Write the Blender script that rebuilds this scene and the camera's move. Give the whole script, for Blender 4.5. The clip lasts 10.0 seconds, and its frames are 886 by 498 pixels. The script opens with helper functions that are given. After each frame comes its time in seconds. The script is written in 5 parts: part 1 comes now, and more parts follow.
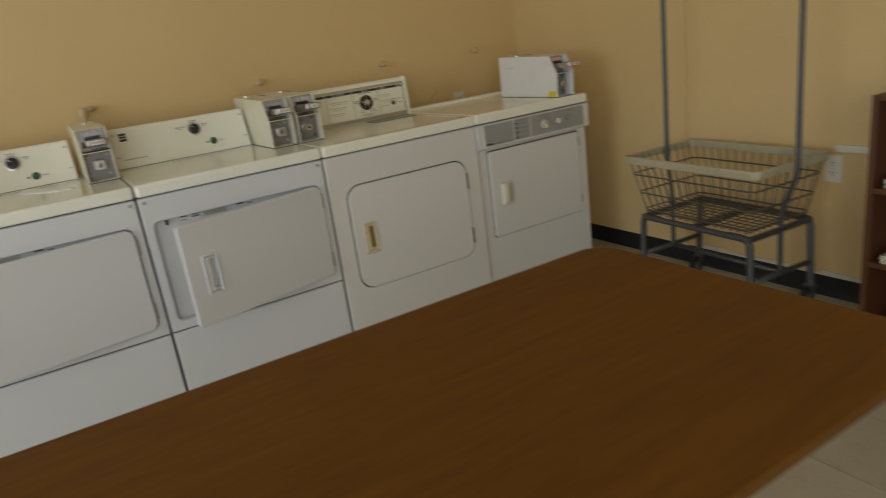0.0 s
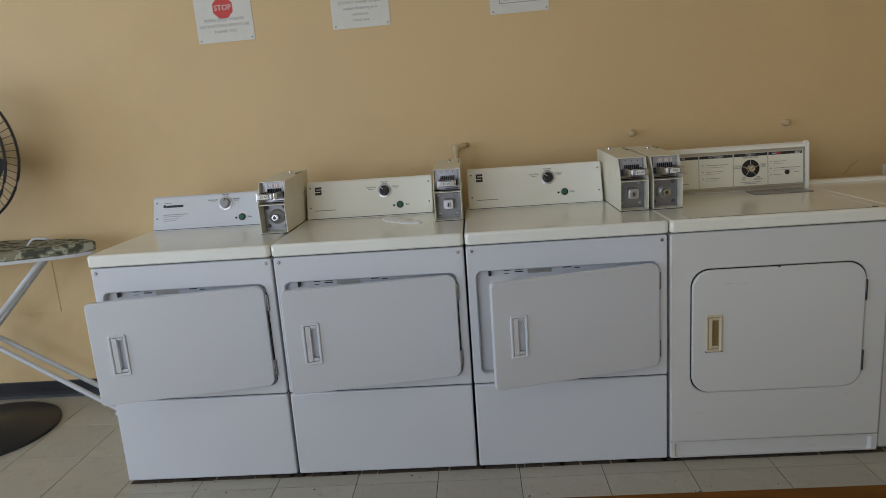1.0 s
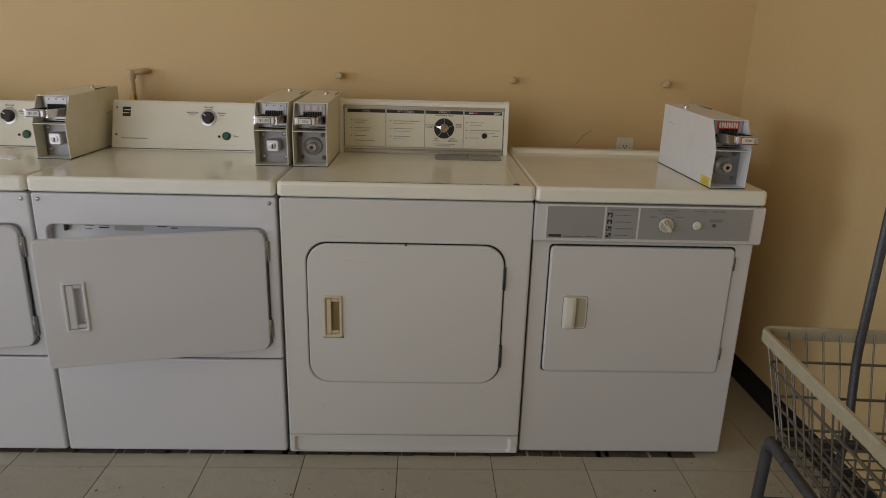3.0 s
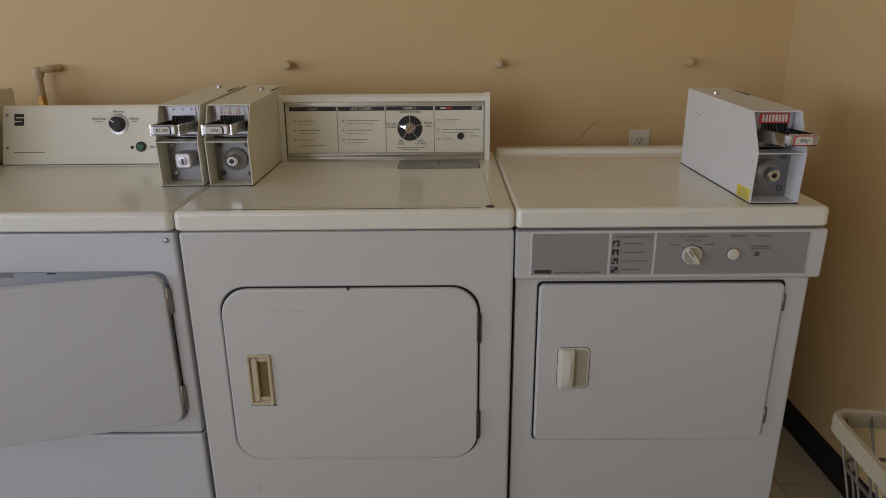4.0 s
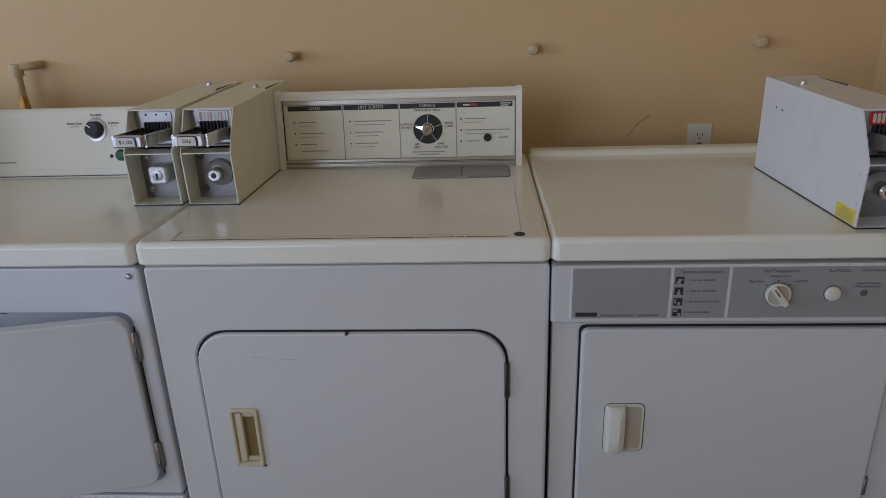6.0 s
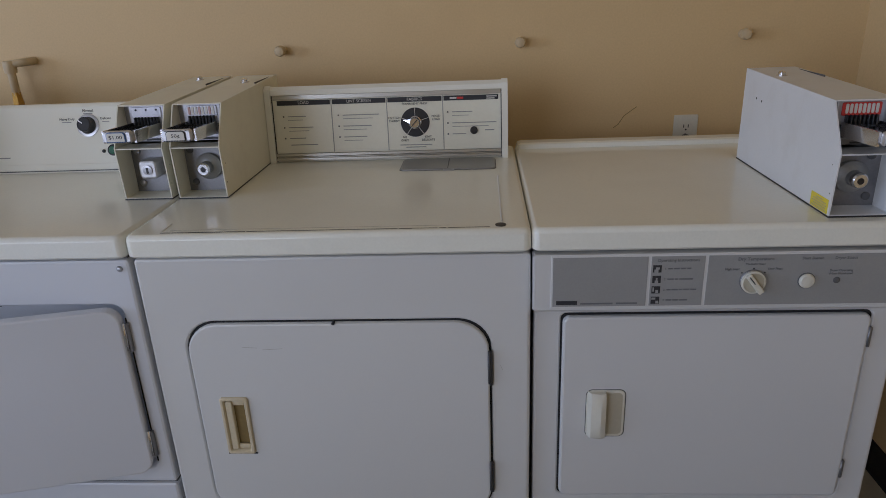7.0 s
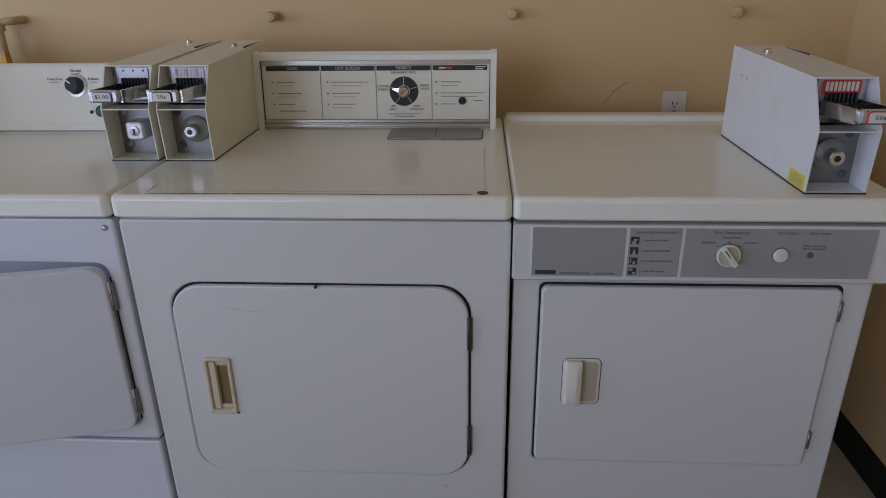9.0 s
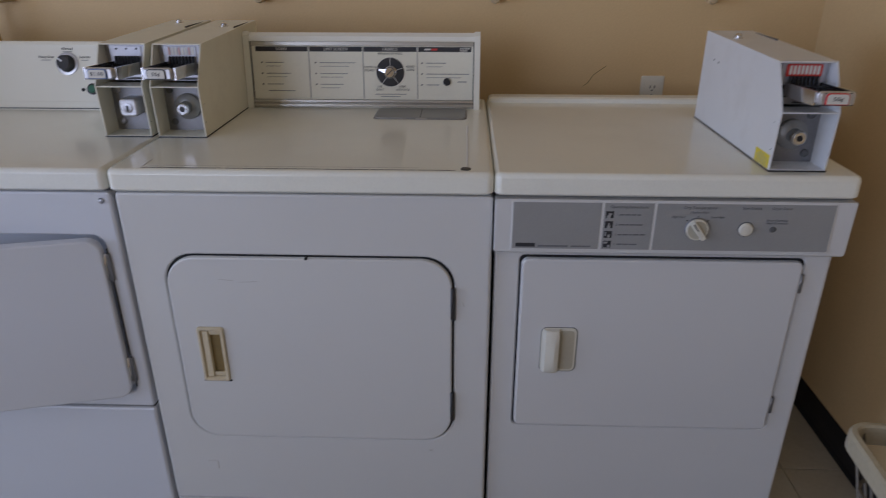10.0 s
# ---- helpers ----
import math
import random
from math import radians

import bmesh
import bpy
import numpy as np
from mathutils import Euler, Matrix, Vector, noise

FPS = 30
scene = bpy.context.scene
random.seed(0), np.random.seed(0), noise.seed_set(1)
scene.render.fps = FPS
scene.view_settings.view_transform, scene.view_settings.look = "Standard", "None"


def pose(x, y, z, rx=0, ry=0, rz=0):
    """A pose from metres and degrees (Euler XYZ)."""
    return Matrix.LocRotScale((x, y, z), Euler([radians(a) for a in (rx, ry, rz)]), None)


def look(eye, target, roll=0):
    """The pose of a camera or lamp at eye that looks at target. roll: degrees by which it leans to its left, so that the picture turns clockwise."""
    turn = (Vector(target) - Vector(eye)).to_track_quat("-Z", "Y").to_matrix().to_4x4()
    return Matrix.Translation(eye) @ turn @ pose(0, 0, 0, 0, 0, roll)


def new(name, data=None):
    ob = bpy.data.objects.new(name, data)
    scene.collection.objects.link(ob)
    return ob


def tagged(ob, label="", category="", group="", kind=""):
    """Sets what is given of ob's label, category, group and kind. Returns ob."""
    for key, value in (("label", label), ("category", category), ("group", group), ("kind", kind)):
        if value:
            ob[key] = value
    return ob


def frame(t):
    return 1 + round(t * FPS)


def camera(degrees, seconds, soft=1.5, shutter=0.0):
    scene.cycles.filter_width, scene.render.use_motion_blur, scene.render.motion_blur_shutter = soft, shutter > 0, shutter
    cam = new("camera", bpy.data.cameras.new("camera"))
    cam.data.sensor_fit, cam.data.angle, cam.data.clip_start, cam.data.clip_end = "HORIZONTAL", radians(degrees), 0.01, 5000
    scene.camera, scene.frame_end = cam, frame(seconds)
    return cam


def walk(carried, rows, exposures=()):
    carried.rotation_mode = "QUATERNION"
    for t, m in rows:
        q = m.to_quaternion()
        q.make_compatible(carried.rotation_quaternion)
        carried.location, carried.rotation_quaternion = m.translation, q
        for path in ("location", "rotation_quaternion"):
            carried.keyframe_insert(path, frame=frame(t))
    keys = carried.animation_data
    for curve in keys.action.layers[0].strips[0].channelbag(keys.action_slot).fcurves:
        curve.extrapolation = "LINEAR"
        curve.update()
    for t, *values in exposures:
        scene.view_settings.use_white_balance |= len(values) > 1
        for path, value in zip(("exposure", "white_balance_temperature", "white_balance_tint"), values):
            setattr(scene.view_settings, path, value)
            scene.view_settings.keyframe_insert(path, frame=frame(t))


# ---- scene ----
cam = camera(67.0, 10.0, 0.65, 0.2)
PATH = [
    (0, (-0.961, -2.541, 1.261), (-0.009, -0.888, 0.662), -7.7),
    (0.5, (-0.862, -2.3, 1.302), (-0.48, -0.392, 0.838), -6.5),
    (0.8, (-0.77, -2.274, 1.339), (-0.69, -0.317, 0.931), -5.4),
    (1, (-0.652, -2.296, 1.338), (-0.759, -0.341, 0.926), -4.1),
    (1.2, (-0.563, -2.291, 1.325), (-0.709, -0.337, 0.923), -3.3),
    (1.5, (-0.395, -2.226, 1.327), (-0.526, -0.279, 0.886), -1.6),
    (1.8, (-0.247, -2.145, 1.315), (-0.228, -0.209, 0.812), 0.2),
    (2, (-0.128, -2.087, 1.292), (0.016, -0.17, 0.74), -1.8),
    (2.2, (-0.009, -2.07, 1.263), (0.18, -0.162, 0.694), -2.6),
    (2.5, (0.249, -2.028, 1.29), (0.341, -0.116, 0.711), -0.1),
    (2.7, (0.337, -2.003, 1.294), (0.403, -0.091, 0.711), 1.7),
    (3.8, (0.576, -1.49, 1.303), (0.595, 0.414, 0.691), -0.0),
    (4, (0.599, -1.414, 1.294), (0.593, 0.48, 0.652), -0.5),
    (4.2, (0.626, -1.345, 1.296), (0.577, 0.55, 0.657), -0.0),
    (4.5, (0.636, -1.223, 1.303), (0.427, 0.664, 0.675), -1.2),
    (4.8, (0.629, -1.156, 1.316), (0.403, 0.722, 0.667), -1.1),
    (5, (0.625, -1.118, 1.313), (0.447, 0.767, 0.667), -0.9),
    (5.5, (0.635, -1.1, 1.308), (0.505, 0.774, 0.622), -1.2),
    (5.7, (0.633, -1.101, 1.296), (0.516, 0.773, 0.605), -1.8),
    (6.8, (0.668, -1.134, 1.304), (0.525, 0.732, 0.598), -2.2),
    (7, (0.671, -1.134, 1.302), (0.544, 0.731, 0.589), -2.4),
    (7.5, (0.674, -1.132, 1.3), (0.557, 0.726, 0.568), -2.5),
    (8, (0.674, -1.133, 1.297), (0.541, 0.722, 0.561), -2.6),
    (8.5, (0.671, -1.139, 1.297), (0.537, 0.711, 0.549), -2.0),
    (9, (0.695, -1.155, 1.29), (0.585, 0.685, 0.513), -0.8),
    (9.2, (0.701, -1.159, 1.282), (0.581, 0.672, 0.488), -0.5),
    (9.5, (0.695, -1.188, 1.278), (0.471, 0.603, 0.415), -0.1),
    (9.7, (0.695, -1.204, 1.28), (0.473, 0.582, 0.408), -0.9),
    (10, (0.697, -1.222, 1.292), (0.635, 0.603, 0.476), -0.0),
]
EXPOSURES = [
    (0.0, -0.68, 7450, 2), (0.5, -0.70, 6500, 4), (1.0, -0.72, 6150, 6), (2.5, -0.71, 7020, 8), (4.0, -0.69, 6420, 12), (5.5, -0.69, 5690, 12),
    (7.5, -0.68, 5620, 14), (9.0, -0.67, 5540, 16), (10.0, -0.68, 5530, 17),
]
walk(cam, [(t, look(eye, target, roll)) for t, eye, target, roll in PATH], EXPOSURES)

# ---- world and light ----
world = bpy.data.worlds.new("sky")
scene.world = world
world.use_nodes = True
wn = world.node_tree
sky = wn.nodes.new("ShaderNodeTexSky")
sky.sky_type, sky.sun_disc = "NISHITA", False
sky.sun_elevation, sky.sun_rotation = radians(50), radians(140)
wn.links.new(sky.outputs[0], wn.nodes["Background"].inputs[0])
wn.nodes["Background"].inputs[1].default_value = 0.12

SKY_WATTS, SKY_TINT, SOUTH_TINT = 230, (0.72, 0.85, 1.10), (0.83, 0.85, 0.95)
WEST, SOUTH, NORTH, EAST, HIGH = -8.2, -5.8, 0.90, 1.745, 3.0
WIN = (-5.4, -1.6, 0.75, 2.85)  # the opening in the west wall: y, y, z, z


def lamp(name, where, watts, wide, tall, tint, rot):
    data = bpy.data.lights.new(name, "AREA")
    data.shape, data.size, data.size_y, data.energy, data.color = "RECTANGLE", wide, tall, watts, tint
    ob = new(name, data)
    ob.matrix_basis = pose(*where, *rot)
    return ob


lamp("window_skylight", (WEST - 0.02, (WIN[0] + WIN[1]) / 2, (WIN[2] + WIN[3]) / 2), SKY_WATTS,
     WIN[3] - WIN[2], WIN[1] - WIN[0], SKY_TINT, (0, -90, 0))
DOOR = (-5.2, -1.4, 0.15, 2.85)  # the window in the south wall: x, x, z, z
lamp("window_skylight", ((DOOR[0] + DOOR[1]) / 2, SOUTH - 0.02, (DOOR[2] + DOOR[3]) / 2), 155,
     DOOR[1] - DOOR[0], DOOR[3] - DOOR[2], SOUTH_TINT, (90, 0, 0))


# ---- materials ----
def material(name, colour, rough=0.5, metal=0.0, vary=0.06, scale=6.0, bump=0.0, grain=120.0, stain=None, stain_amount=0.0,
             stain_scale=2.5, coat=0.0, by_object=0.0, rough_vary=0.08):
    m = bpy.data.materials.new(name)
    m.use_nodes = True
    nt = m.node_tree
    N, L = nt.nodes.new, nt.links.new
    b = nt.nodes["Principled BSDF"]
    b.inputs["Metallic"].default_value = metal
    b.inputs["Coat Weight"].default_value = coat
    co = N("ShaderNodeTexCoord").outputs["Object"]
    big = N("ShaderNodeTexNoise")
    big.inputs["Scale"].default_value, big.inputs["Detail"].default_value = scale, 4
    L(co, big.inputs["Vector"])
    fine = N("ShaderNodeTexNoise")
    fine.inputs["Scale"].default_value, fine.inputs["Detail"].default_value = grain, 3
    L(co, fine.inputs["Vector"])
    add = N("ShaderNodeMath")
    add.operation = "MULTIPLY_ADD"
    L(fine.outputs["Fac"], add.inputs[0])
    add.inputs[1].default_value = 1.0
    L(big.outputs["Fac"], add.inputs[2])
    span = N("ShaderNodeMapRange")
    L(add.outputs[0], span.inputs["Value"])
    span.inputs["From Min"].default_value, span.inputs["From Max"].default_value = 0.6, 1.4
    span.inputs["To Min"].default_value, span.inputs["To Max"].default_value = 1 - vary, 1 + vary
    last = span.outputs[0]
    if by_object:
        info = N("ShaderNodeObjectInfo")
        r2 = N("ShaderNodeMapRange")
        L(info.outputs["Random"], r2.inputs["Value"])
        r2.inputs["To Min"].default_value, r2.inputs["To Max"].default_value = 1 - by_object, 1 + by_object
        mul = N("ShaderNodeMath")
        mul.operation = "MULTIPLY"
        L(last, mul.inputs[0])
        L(r2.outputs[0], mul.inputs[1])
        last = mul.outputs[0]
    tint = N("ShaderNodeMix")
    tint.data_type, tint.blend_type = "RGBA", "MULTIPLY"
    tint.inputs["Factor"].default_value = 1
    tint.inputs["A"].default_value = (*colour, 1)
    L(last, tint.inputs["B"])
    out = tint.outputs["Result"]
    if stain:
        st = N("ShaderNodeTexNoise")
        st.inputs["Scale"].default_value, st.inputs["Detail"].default_value, st.inputs["Roughness"].default_value = stain_scale, 8, 0.65
        L(co, st.inputs["Vector"])
        sr = N("ShaderNodeMapRange")
        L(st.outputs["Fac"], sr.inputs["Value"])
        sr.inputs["From Min"].default_value, sr.inputs["From Max"].default_value = 0.52, 0.75
        sr.inputs["To Max"].default_value = stain_amount
        mix = N("ShaderNodeMix")
        mix.data_type = "RGBA"
        L(sr.outputs[0], mix.inputs["Factor"])
        L(out, mix.inputs["A"])
        mix.inputs["B"].default_value = (*stain, 1)
        out = mix.outputs["Result"]
    L(out, b.inputs["Base Color"])
    rr = N("ShaderNodeMapRange")
    L(big.outputs["Fac"], rr.inputs["Value"])
    rr.inputs["To Min"].default_value, rr.inputs["To Max"].default_value = max(0.02, rough - rough_vary), min(1, rough + rough_vary)
    L(rr.outputs[0], b.inputs["Roughness"])
    if bump:
        bp = N("ShaderNodeBump")
        bp.inputs["Strength"].default_value, bp.inputs["Distance"].default_value = bump, 0.002
        L(fine.outputs["Fac"], bp.inputs["Height"])
        L(bp.outputs[0], b.inputs["Normal"])
    return m


WALL = material("painted_wall", (0.70, 0.508, 0.255), 0.55, 0, 0.07, 1.3, 0.14, 190, (0.56, 0.385, 0.185), 0.30, 1.1)
CEIL = material("ceiling_paint", (0.83, 0.82, 0.79), 0.8, 0, 0.04, 2, 0.3, 150)
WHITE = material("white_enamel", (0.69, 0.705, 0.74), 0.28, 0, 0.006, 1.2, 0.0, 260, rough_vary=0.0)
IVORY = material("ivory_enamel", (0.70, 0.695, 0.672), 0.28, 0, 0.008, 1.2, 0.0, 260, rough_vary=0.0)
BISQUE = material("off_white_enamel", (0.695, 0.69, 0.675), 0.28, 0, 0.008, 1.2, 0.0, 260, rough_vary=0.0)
# Console enamel with warm bounced light put into its pale cream colour.
WARMLIT = material("console_enamel_warm_lit", (0.90, 0.89, 0.79), 0.3, 0, 0.015, 4, 0.02, 260, rough_vary=0.02)
# Tops: worn enamel, paler and creamier than the fronts to carry overhead and wall-bounced light.
LITTOPWHITE = material("worn_white_top_lit", (0.89, 0.89, 0.81), 0.17, 0, 0.03, 5, 0.03, 220, (0.56, 0.52, 0.42), 0.06, 7, coat=0.0, rough_vary=0.05)
LITTOPIVORY = material("worn_ivory_top_lit", (0.90, 0.89, 0.785), 0.17, 0, 0.03, 5, 0.03, 220, (0.52, 0.48, 0.36), 0.06, 7, coat=0.0, rough_vary=0.05)
BOXPAINT = material("coin_box_enamel", (0.80, 0.77, 0.63), 0.4, 0, 0.03, 8, 0.1, 400, (0.5, 0.46, 0.38), 0.25, 9)
BOXWHITE = material("white_coin_box_enamel", (0.78, 0.78, 0.77), 0.4, 0, 0.03, 8, 0.1, 400, (0.5, 0.46, 0.38), 0.2, 9)
WORNSTEEL = material("worn_lint_steel", (0.30, 0.30, 0.29), 0.35, 0.35, 0.1, 25, 0.05, 300)
LINER = material("door_liner", (0.46, 0.47, 0.49), 0.4, 0, 0.04, 8)
CAVITY = material("dark_gap", (0.02, 0.02, 0.022), 0.9)
SEAL = material("grey_seal", (0.12, 0.12, 0.12), 0.8)
CHROME = material("chrome", (0.72, 0.72, 0.74), 0.16, 1.0, 0.08, 30, 0.05, 300)
STEEL = material("brushed_steel", (0.42, 0.42, 0.44), 0.34, 1.0, 0.1, 40, 0.05, 300, (0.3, 0.27, 0.22), 0.3, 30)
DULL = material("dull_zinc", (0.27, 0.27, 0.28), 0.45, 0.8, 0.12, 30, 0.1, 250)
SILVER = material("silver_trim", (0.56, 0.55, 0.50), 0.32, 0.7, 0.04, 10, 0.02, 300)
FACE = material("console_face", (0.88, 0.865, 0.73), 0.35, 0, 0.03, 10)
BLACK = material("black_plastic", (0.02, 0.02, 0.022), 0.4, 0, 0.1, 20)
INK = material("printed_ink", (0.035, 0.035, 0.04), 0.6)
GREYINK = material("grey_ink", (0.34, 0.34, 0.33), 0.6)
DIMINK = material("faded_ink", (0.17, 0.17, 0.18), 0.6)
REDINK = material("red_ink", (0.62, 0.05, 0.04), 0.5)
BLUEINK = material("blue_ink", (0.10, 0.17, 0.40), 0.5)
PAPER = material("white_paper", (0.72, 0.70, 0.63), 0.45, 0, 0.04, 14, 0.4, 30)
PINKINK = material("faded_red_window", (0.62, 0.40, 0.36), 0.5)
BEZEL = material("zinc_bezel", (0.52, 0.52, 0.56), 0.38, 0.45, 0.08, 40, 0.05, 300)
PLATE = material("dull_plated_steel", (0.60, 0.60, 0.62), 0.34, 0.75, 0.1, 40, 0.05, 300)
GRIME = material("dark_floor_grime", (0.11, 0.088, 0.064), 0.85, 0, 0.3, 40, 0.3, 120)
GREEN = material("green_button", (0.03, 0.14, 0.08), 0.3, 0, 0.1, 40)
GREYPANEL = material("grey_panel", (0.34, 0.34, 0.33), 0.42, 0, 0.05, 12, 0.05, 350)
CREAM = material("cream_plastic", (0.74, 0.71, 0.60), 0.4, 0, 0.04, 25)
TAN = material("yellowed_plastic", (0.66, 0.57, 0.39), 0.42, 0, 0.08, 35, 0.05, 200, (0.46, 0.35, 0.19), 0.4, 25)
# Yellowed plastic darkened by the cup's painted-in shade; also colours the wall scratch.
TANDARK = material("yellowed_shade_and_scratch", (0.24, 0.17, 0.06), 0.5, 0, 0.12, 35)
SCOOP = material("cream_scoop", (0.52, 0.48, 0.37), 0.45, 0, 0.05, 25)
IRON = material("dark_hinge_iron", (0.10, 0.10, 0.105), 0.5, 0.6, 0.15, 30, 0.1, 250)
YELLOW = material("yellow_label", (0.78, 0.64, 0.04), 0.5, 0, 0.05, 40)
LINT = material("soap_residue", (0.88, 0.88, 0.86), 0.9, 0, 0.05, 60, 0.8, 160)
SMUDGE = material("worn_smudge", (0.42, 0.40, 0.34), 0.5, 0, 0.15, 60)
TILE = material("vinyl_tile", (0.49, 0.455, 0.365), 0.36, 0, 0.09, 7, 0.08, 90, (0.27, 0.22, 0.16), 0.45, 9, by_object=0.05)
GROUT = material("tile_joint", (0.05, 0.042, 0.035), 0.9)
RUBBER = material("black_rubber", (0.012, 0.012, 0.014), 0.5, 0, 0.2, 12, 0.1, 60)
CAULK = material("old_white_caulk", (0.62, 0.58, 0.50), 0.7, 0, 0.15, 20, 0.4, 60)
CARTSTEEL = material("grey_cart_steel", (0.10, 0.105, 0.115), 0.42, 0.5, 0.2, 40, 0.25, 160, (0.10, 0.08, 0.06), 0.5, 25)
WIRE = material("plated_wire", (0.17, 0.155, 0.13), 0.4, 0.7, 0.2, 40)
VINYL = material("cream_vinyl_bumper", (0.44, 0.39, 0.27), 0.5, 0, 0.1, 20, 0.2, 140, (0.28, 0.22, 0.14), 0.5, 14)
PIPE = material("painted_pipe", (0.60, 0.47, 0.28), 0.5, 0, 0.08, 30, 0.2, 100)
BRASS = material("brass_fitting", (0.45, 0.27, 0.07), 0.35, 0.9, 0.15, 60)
SHELFWOOD = material("dark_shelf_wood", (0.10, 0.035, 0.014), 0.5, 0, 0.2, 6, 0.15, 70)
ENAMELTUBE = material("white_tube_enamel", (0.62, 0.63, 0.64), 0.35, 0, 0.05, 20)


def wood_material(name, dark, light, along=(1.0, 9.0, 9.0), rough=0.4):
    m = bpy.data.materials.new(name)
    m.use_nodes = True
    nt = m.node_tree
    N, L = nt.nodes.new, nt.links.new
    b = nt.nodes["Principled BSDF"]
    mp = N("ShaderNodeMapping")
    mp.inputs["Scale"].default_value = along
    L(N("ShaderNodeTexCoord").outputs["Object"], mp.inputs["Vector"])
    a = N("ShaderNodeTexNoise")
    a.inputs["Scale"].default_value, a.inputs["Detail"].default_value, a.inputs["Distortion"].default_value = 6, 8, 0.6
    L(mp.outputs[0], a.inputs["Vector"])
    wide = N("ShaderNodeTexNoise")
    wide.inputs["Scale"].default_value, wide.inputs["Detail"].default_value = 1.2, 3
    L(mp.outputs[0], wide.inputs["Vector"])
    mean = N("ShaderNodeMath")
    mean.operation = "MULTIPLY_ADD"
    L(wide.outputs["Fac"], mean.inputs[0])
    mean.inputs[1].default_value = 0.5
    L(a.outputs["Fac"], mean.inputs[2])
    ramp = N("ShaderNodeValToRGB")
    ramp.color_ramp.elements[0].position, ramp.color_ramp.elements[0].color = 0.5, (*dark, 1)
    ramp.color_ramp.elements[1].position, ramp.color_ramp.elements[1].color = 1.0, (*light, 1)
    L(mean.outputs[0], ramp.inputs[0])
    L(ramp.outputs[0], b.inputs["Base Color"])
    b.inputs["Roughness"].default_value = rough
    b.inputs["Specular IOR Level"].default_value = 0.3
    bp = N("ShaderNodeBump")
    bp.inputs["Strength"].default_value, bp.inputs["Distance"].default_value = 0.08, 0.001
    L(a.outputs["Fac"], bp.inputs["Height"])
    L(bp.outputs[0], b.inputs["Normal"])
    return m


TABLEWOOD = wood_material("brown_laminate", (0.125, 0.046, 0.003), (0.18, 0.070, 0.005), rough=0.62)
EDGEWOOD = wood_material("worn_brown_edge", (0.09, 0.037, 0.008), (0.15, 0.066, 0.016), rough=0.6)


def camouflage():
    m = bpy.data.materials.new("camouflage_cloth")
    m.use_nodes = True
    nt = m.node_tree
    N, L = nt.nodes.new, nt.links.new
    b = nt.nodes["Principled BSDF"]
    a = N("ShaderNodeTexNoise")
    a.inputs["Scale"].default_value, a.inputs["Detail"].default_value = 22, 1.5
    L(N("ShaderNodeTexCoord").outputs["Object"], a.inputs["Vector"])
    ramp = N("ShaderNodeValToRGB")
    ramp.color_ramp.interpolation = "CONSTANT"
    e = ramp.color_ramp.elements
    e[0].position, e[0].color = 0.0, (0.07, 0.075, 0.05, 1)
    e[1].position, e[1].color = 0.42, (0.17, 0.17, 0.11, 1)
    for p, c in ((0.5, (0.40, 0.38, 0.29, 1)), (0.58, (0.24, 0.22, 0.14, 1))):
        x = e.new(p)
        x.color = c
    L(a.outputs["Fac"], ramp.inputs[0])
    L(ramp.outputs[0], b.inputs["Base Color"])
    b.inputs["Roughness"].default_value = 0.9
    return m


CAMO = camouflage()


# ---- building helpers ----
def part(name, bm, mat, parent=None, label="", at=None, smooth=False):
    """One mesh object from a bmesh, under a thing or a part."""
    bmesh.ops.recalc_face_normals(bm, faces=bm.faces)
    me = bpy.data.meshes.new(name)
    bm.to_mesh(me)
    bm.free()
    for m in (mat if isinstance(mat, (list, tuple)) else [mat]):
        me.materials.append(m)
    if smooth:
        me.shade_smooth()
        me.set_sharp_from_angle(angle=radians(38))
        for p in me.polygons:
            if len(p.vertices) != 4 or p.area > 0.006:
                p.use_smooth = False
    ob = new(name, me)
    if parent:
        ob.parent = parent
    if at:
        ob.matrix_basis = at
    if label:
        tagged(ob, label)
    return ob


def thing(name, where, label, category, group="", kind=""):
    ob = new(name)
    ob.empty_display_size = 0.05
    ob.matrix_basis = where if isinstance(where, Matrix) else pose(*where)
    return tagged(ob, label, category, group, kind)


def box(x0, x1, y0, y1, z0, z1, bevel=0.0, seg=2, bm=None):
    tmp = bmesh.new()
    bmesh.ops.create_cube(tmp, size=1)
    for v in tmp.verts:
        v.co = Vector(((x0 + x1) / 2 + v.co.x * (x1 - x0), (y0 + y1) / 2 + v.co.y * (y1 - y0), (z0 + z1) / 2 + v.co.z * (z1 - z0)))
    if bevel:
        bmesh.ops.bevel(tmp, geom=tmp.edges, offset=bevel, segments=seg, affect="EDGES", profile=0.5)
    return merge(bm, tmp)


def merge(bm, tmp, index=0):
    for f in tmp.faces:
        if index:
            f.material_index = index
    if bm is None:
        return tmp
    me = bpy.data.meshes.new("tmp")
    tmp.to_mesh(me)
    tmp.free()
    bm.from_mesh(me)
    bpy.data.meshes.remove(me)
    return bm


def rounded(u0, u1, v0, v1, r, seg=6):
    """A loop of (u, v) round a rectangle. r: one radius, or four: lower left, lower right, upper right, upper left."""
    rs = r if isinstance(r, (list, tuple)) else (r,) * 4
    out = []
    for (cu, cv, su, sv, a0), q in zip(((u0, v0, 1, 1, 180), (u1, v0, -1, 1, 270), (u1, v1, -1, -1, 0), (u0, v1, 1, -1, 90)), rs):
        for i in range(seg + 1):
            a = radians(a0 + 90 * i / seg)
            out.append((cu + su * q + q * math.cos(a), cv + sv * q + q * math.sin(a)))
    return out


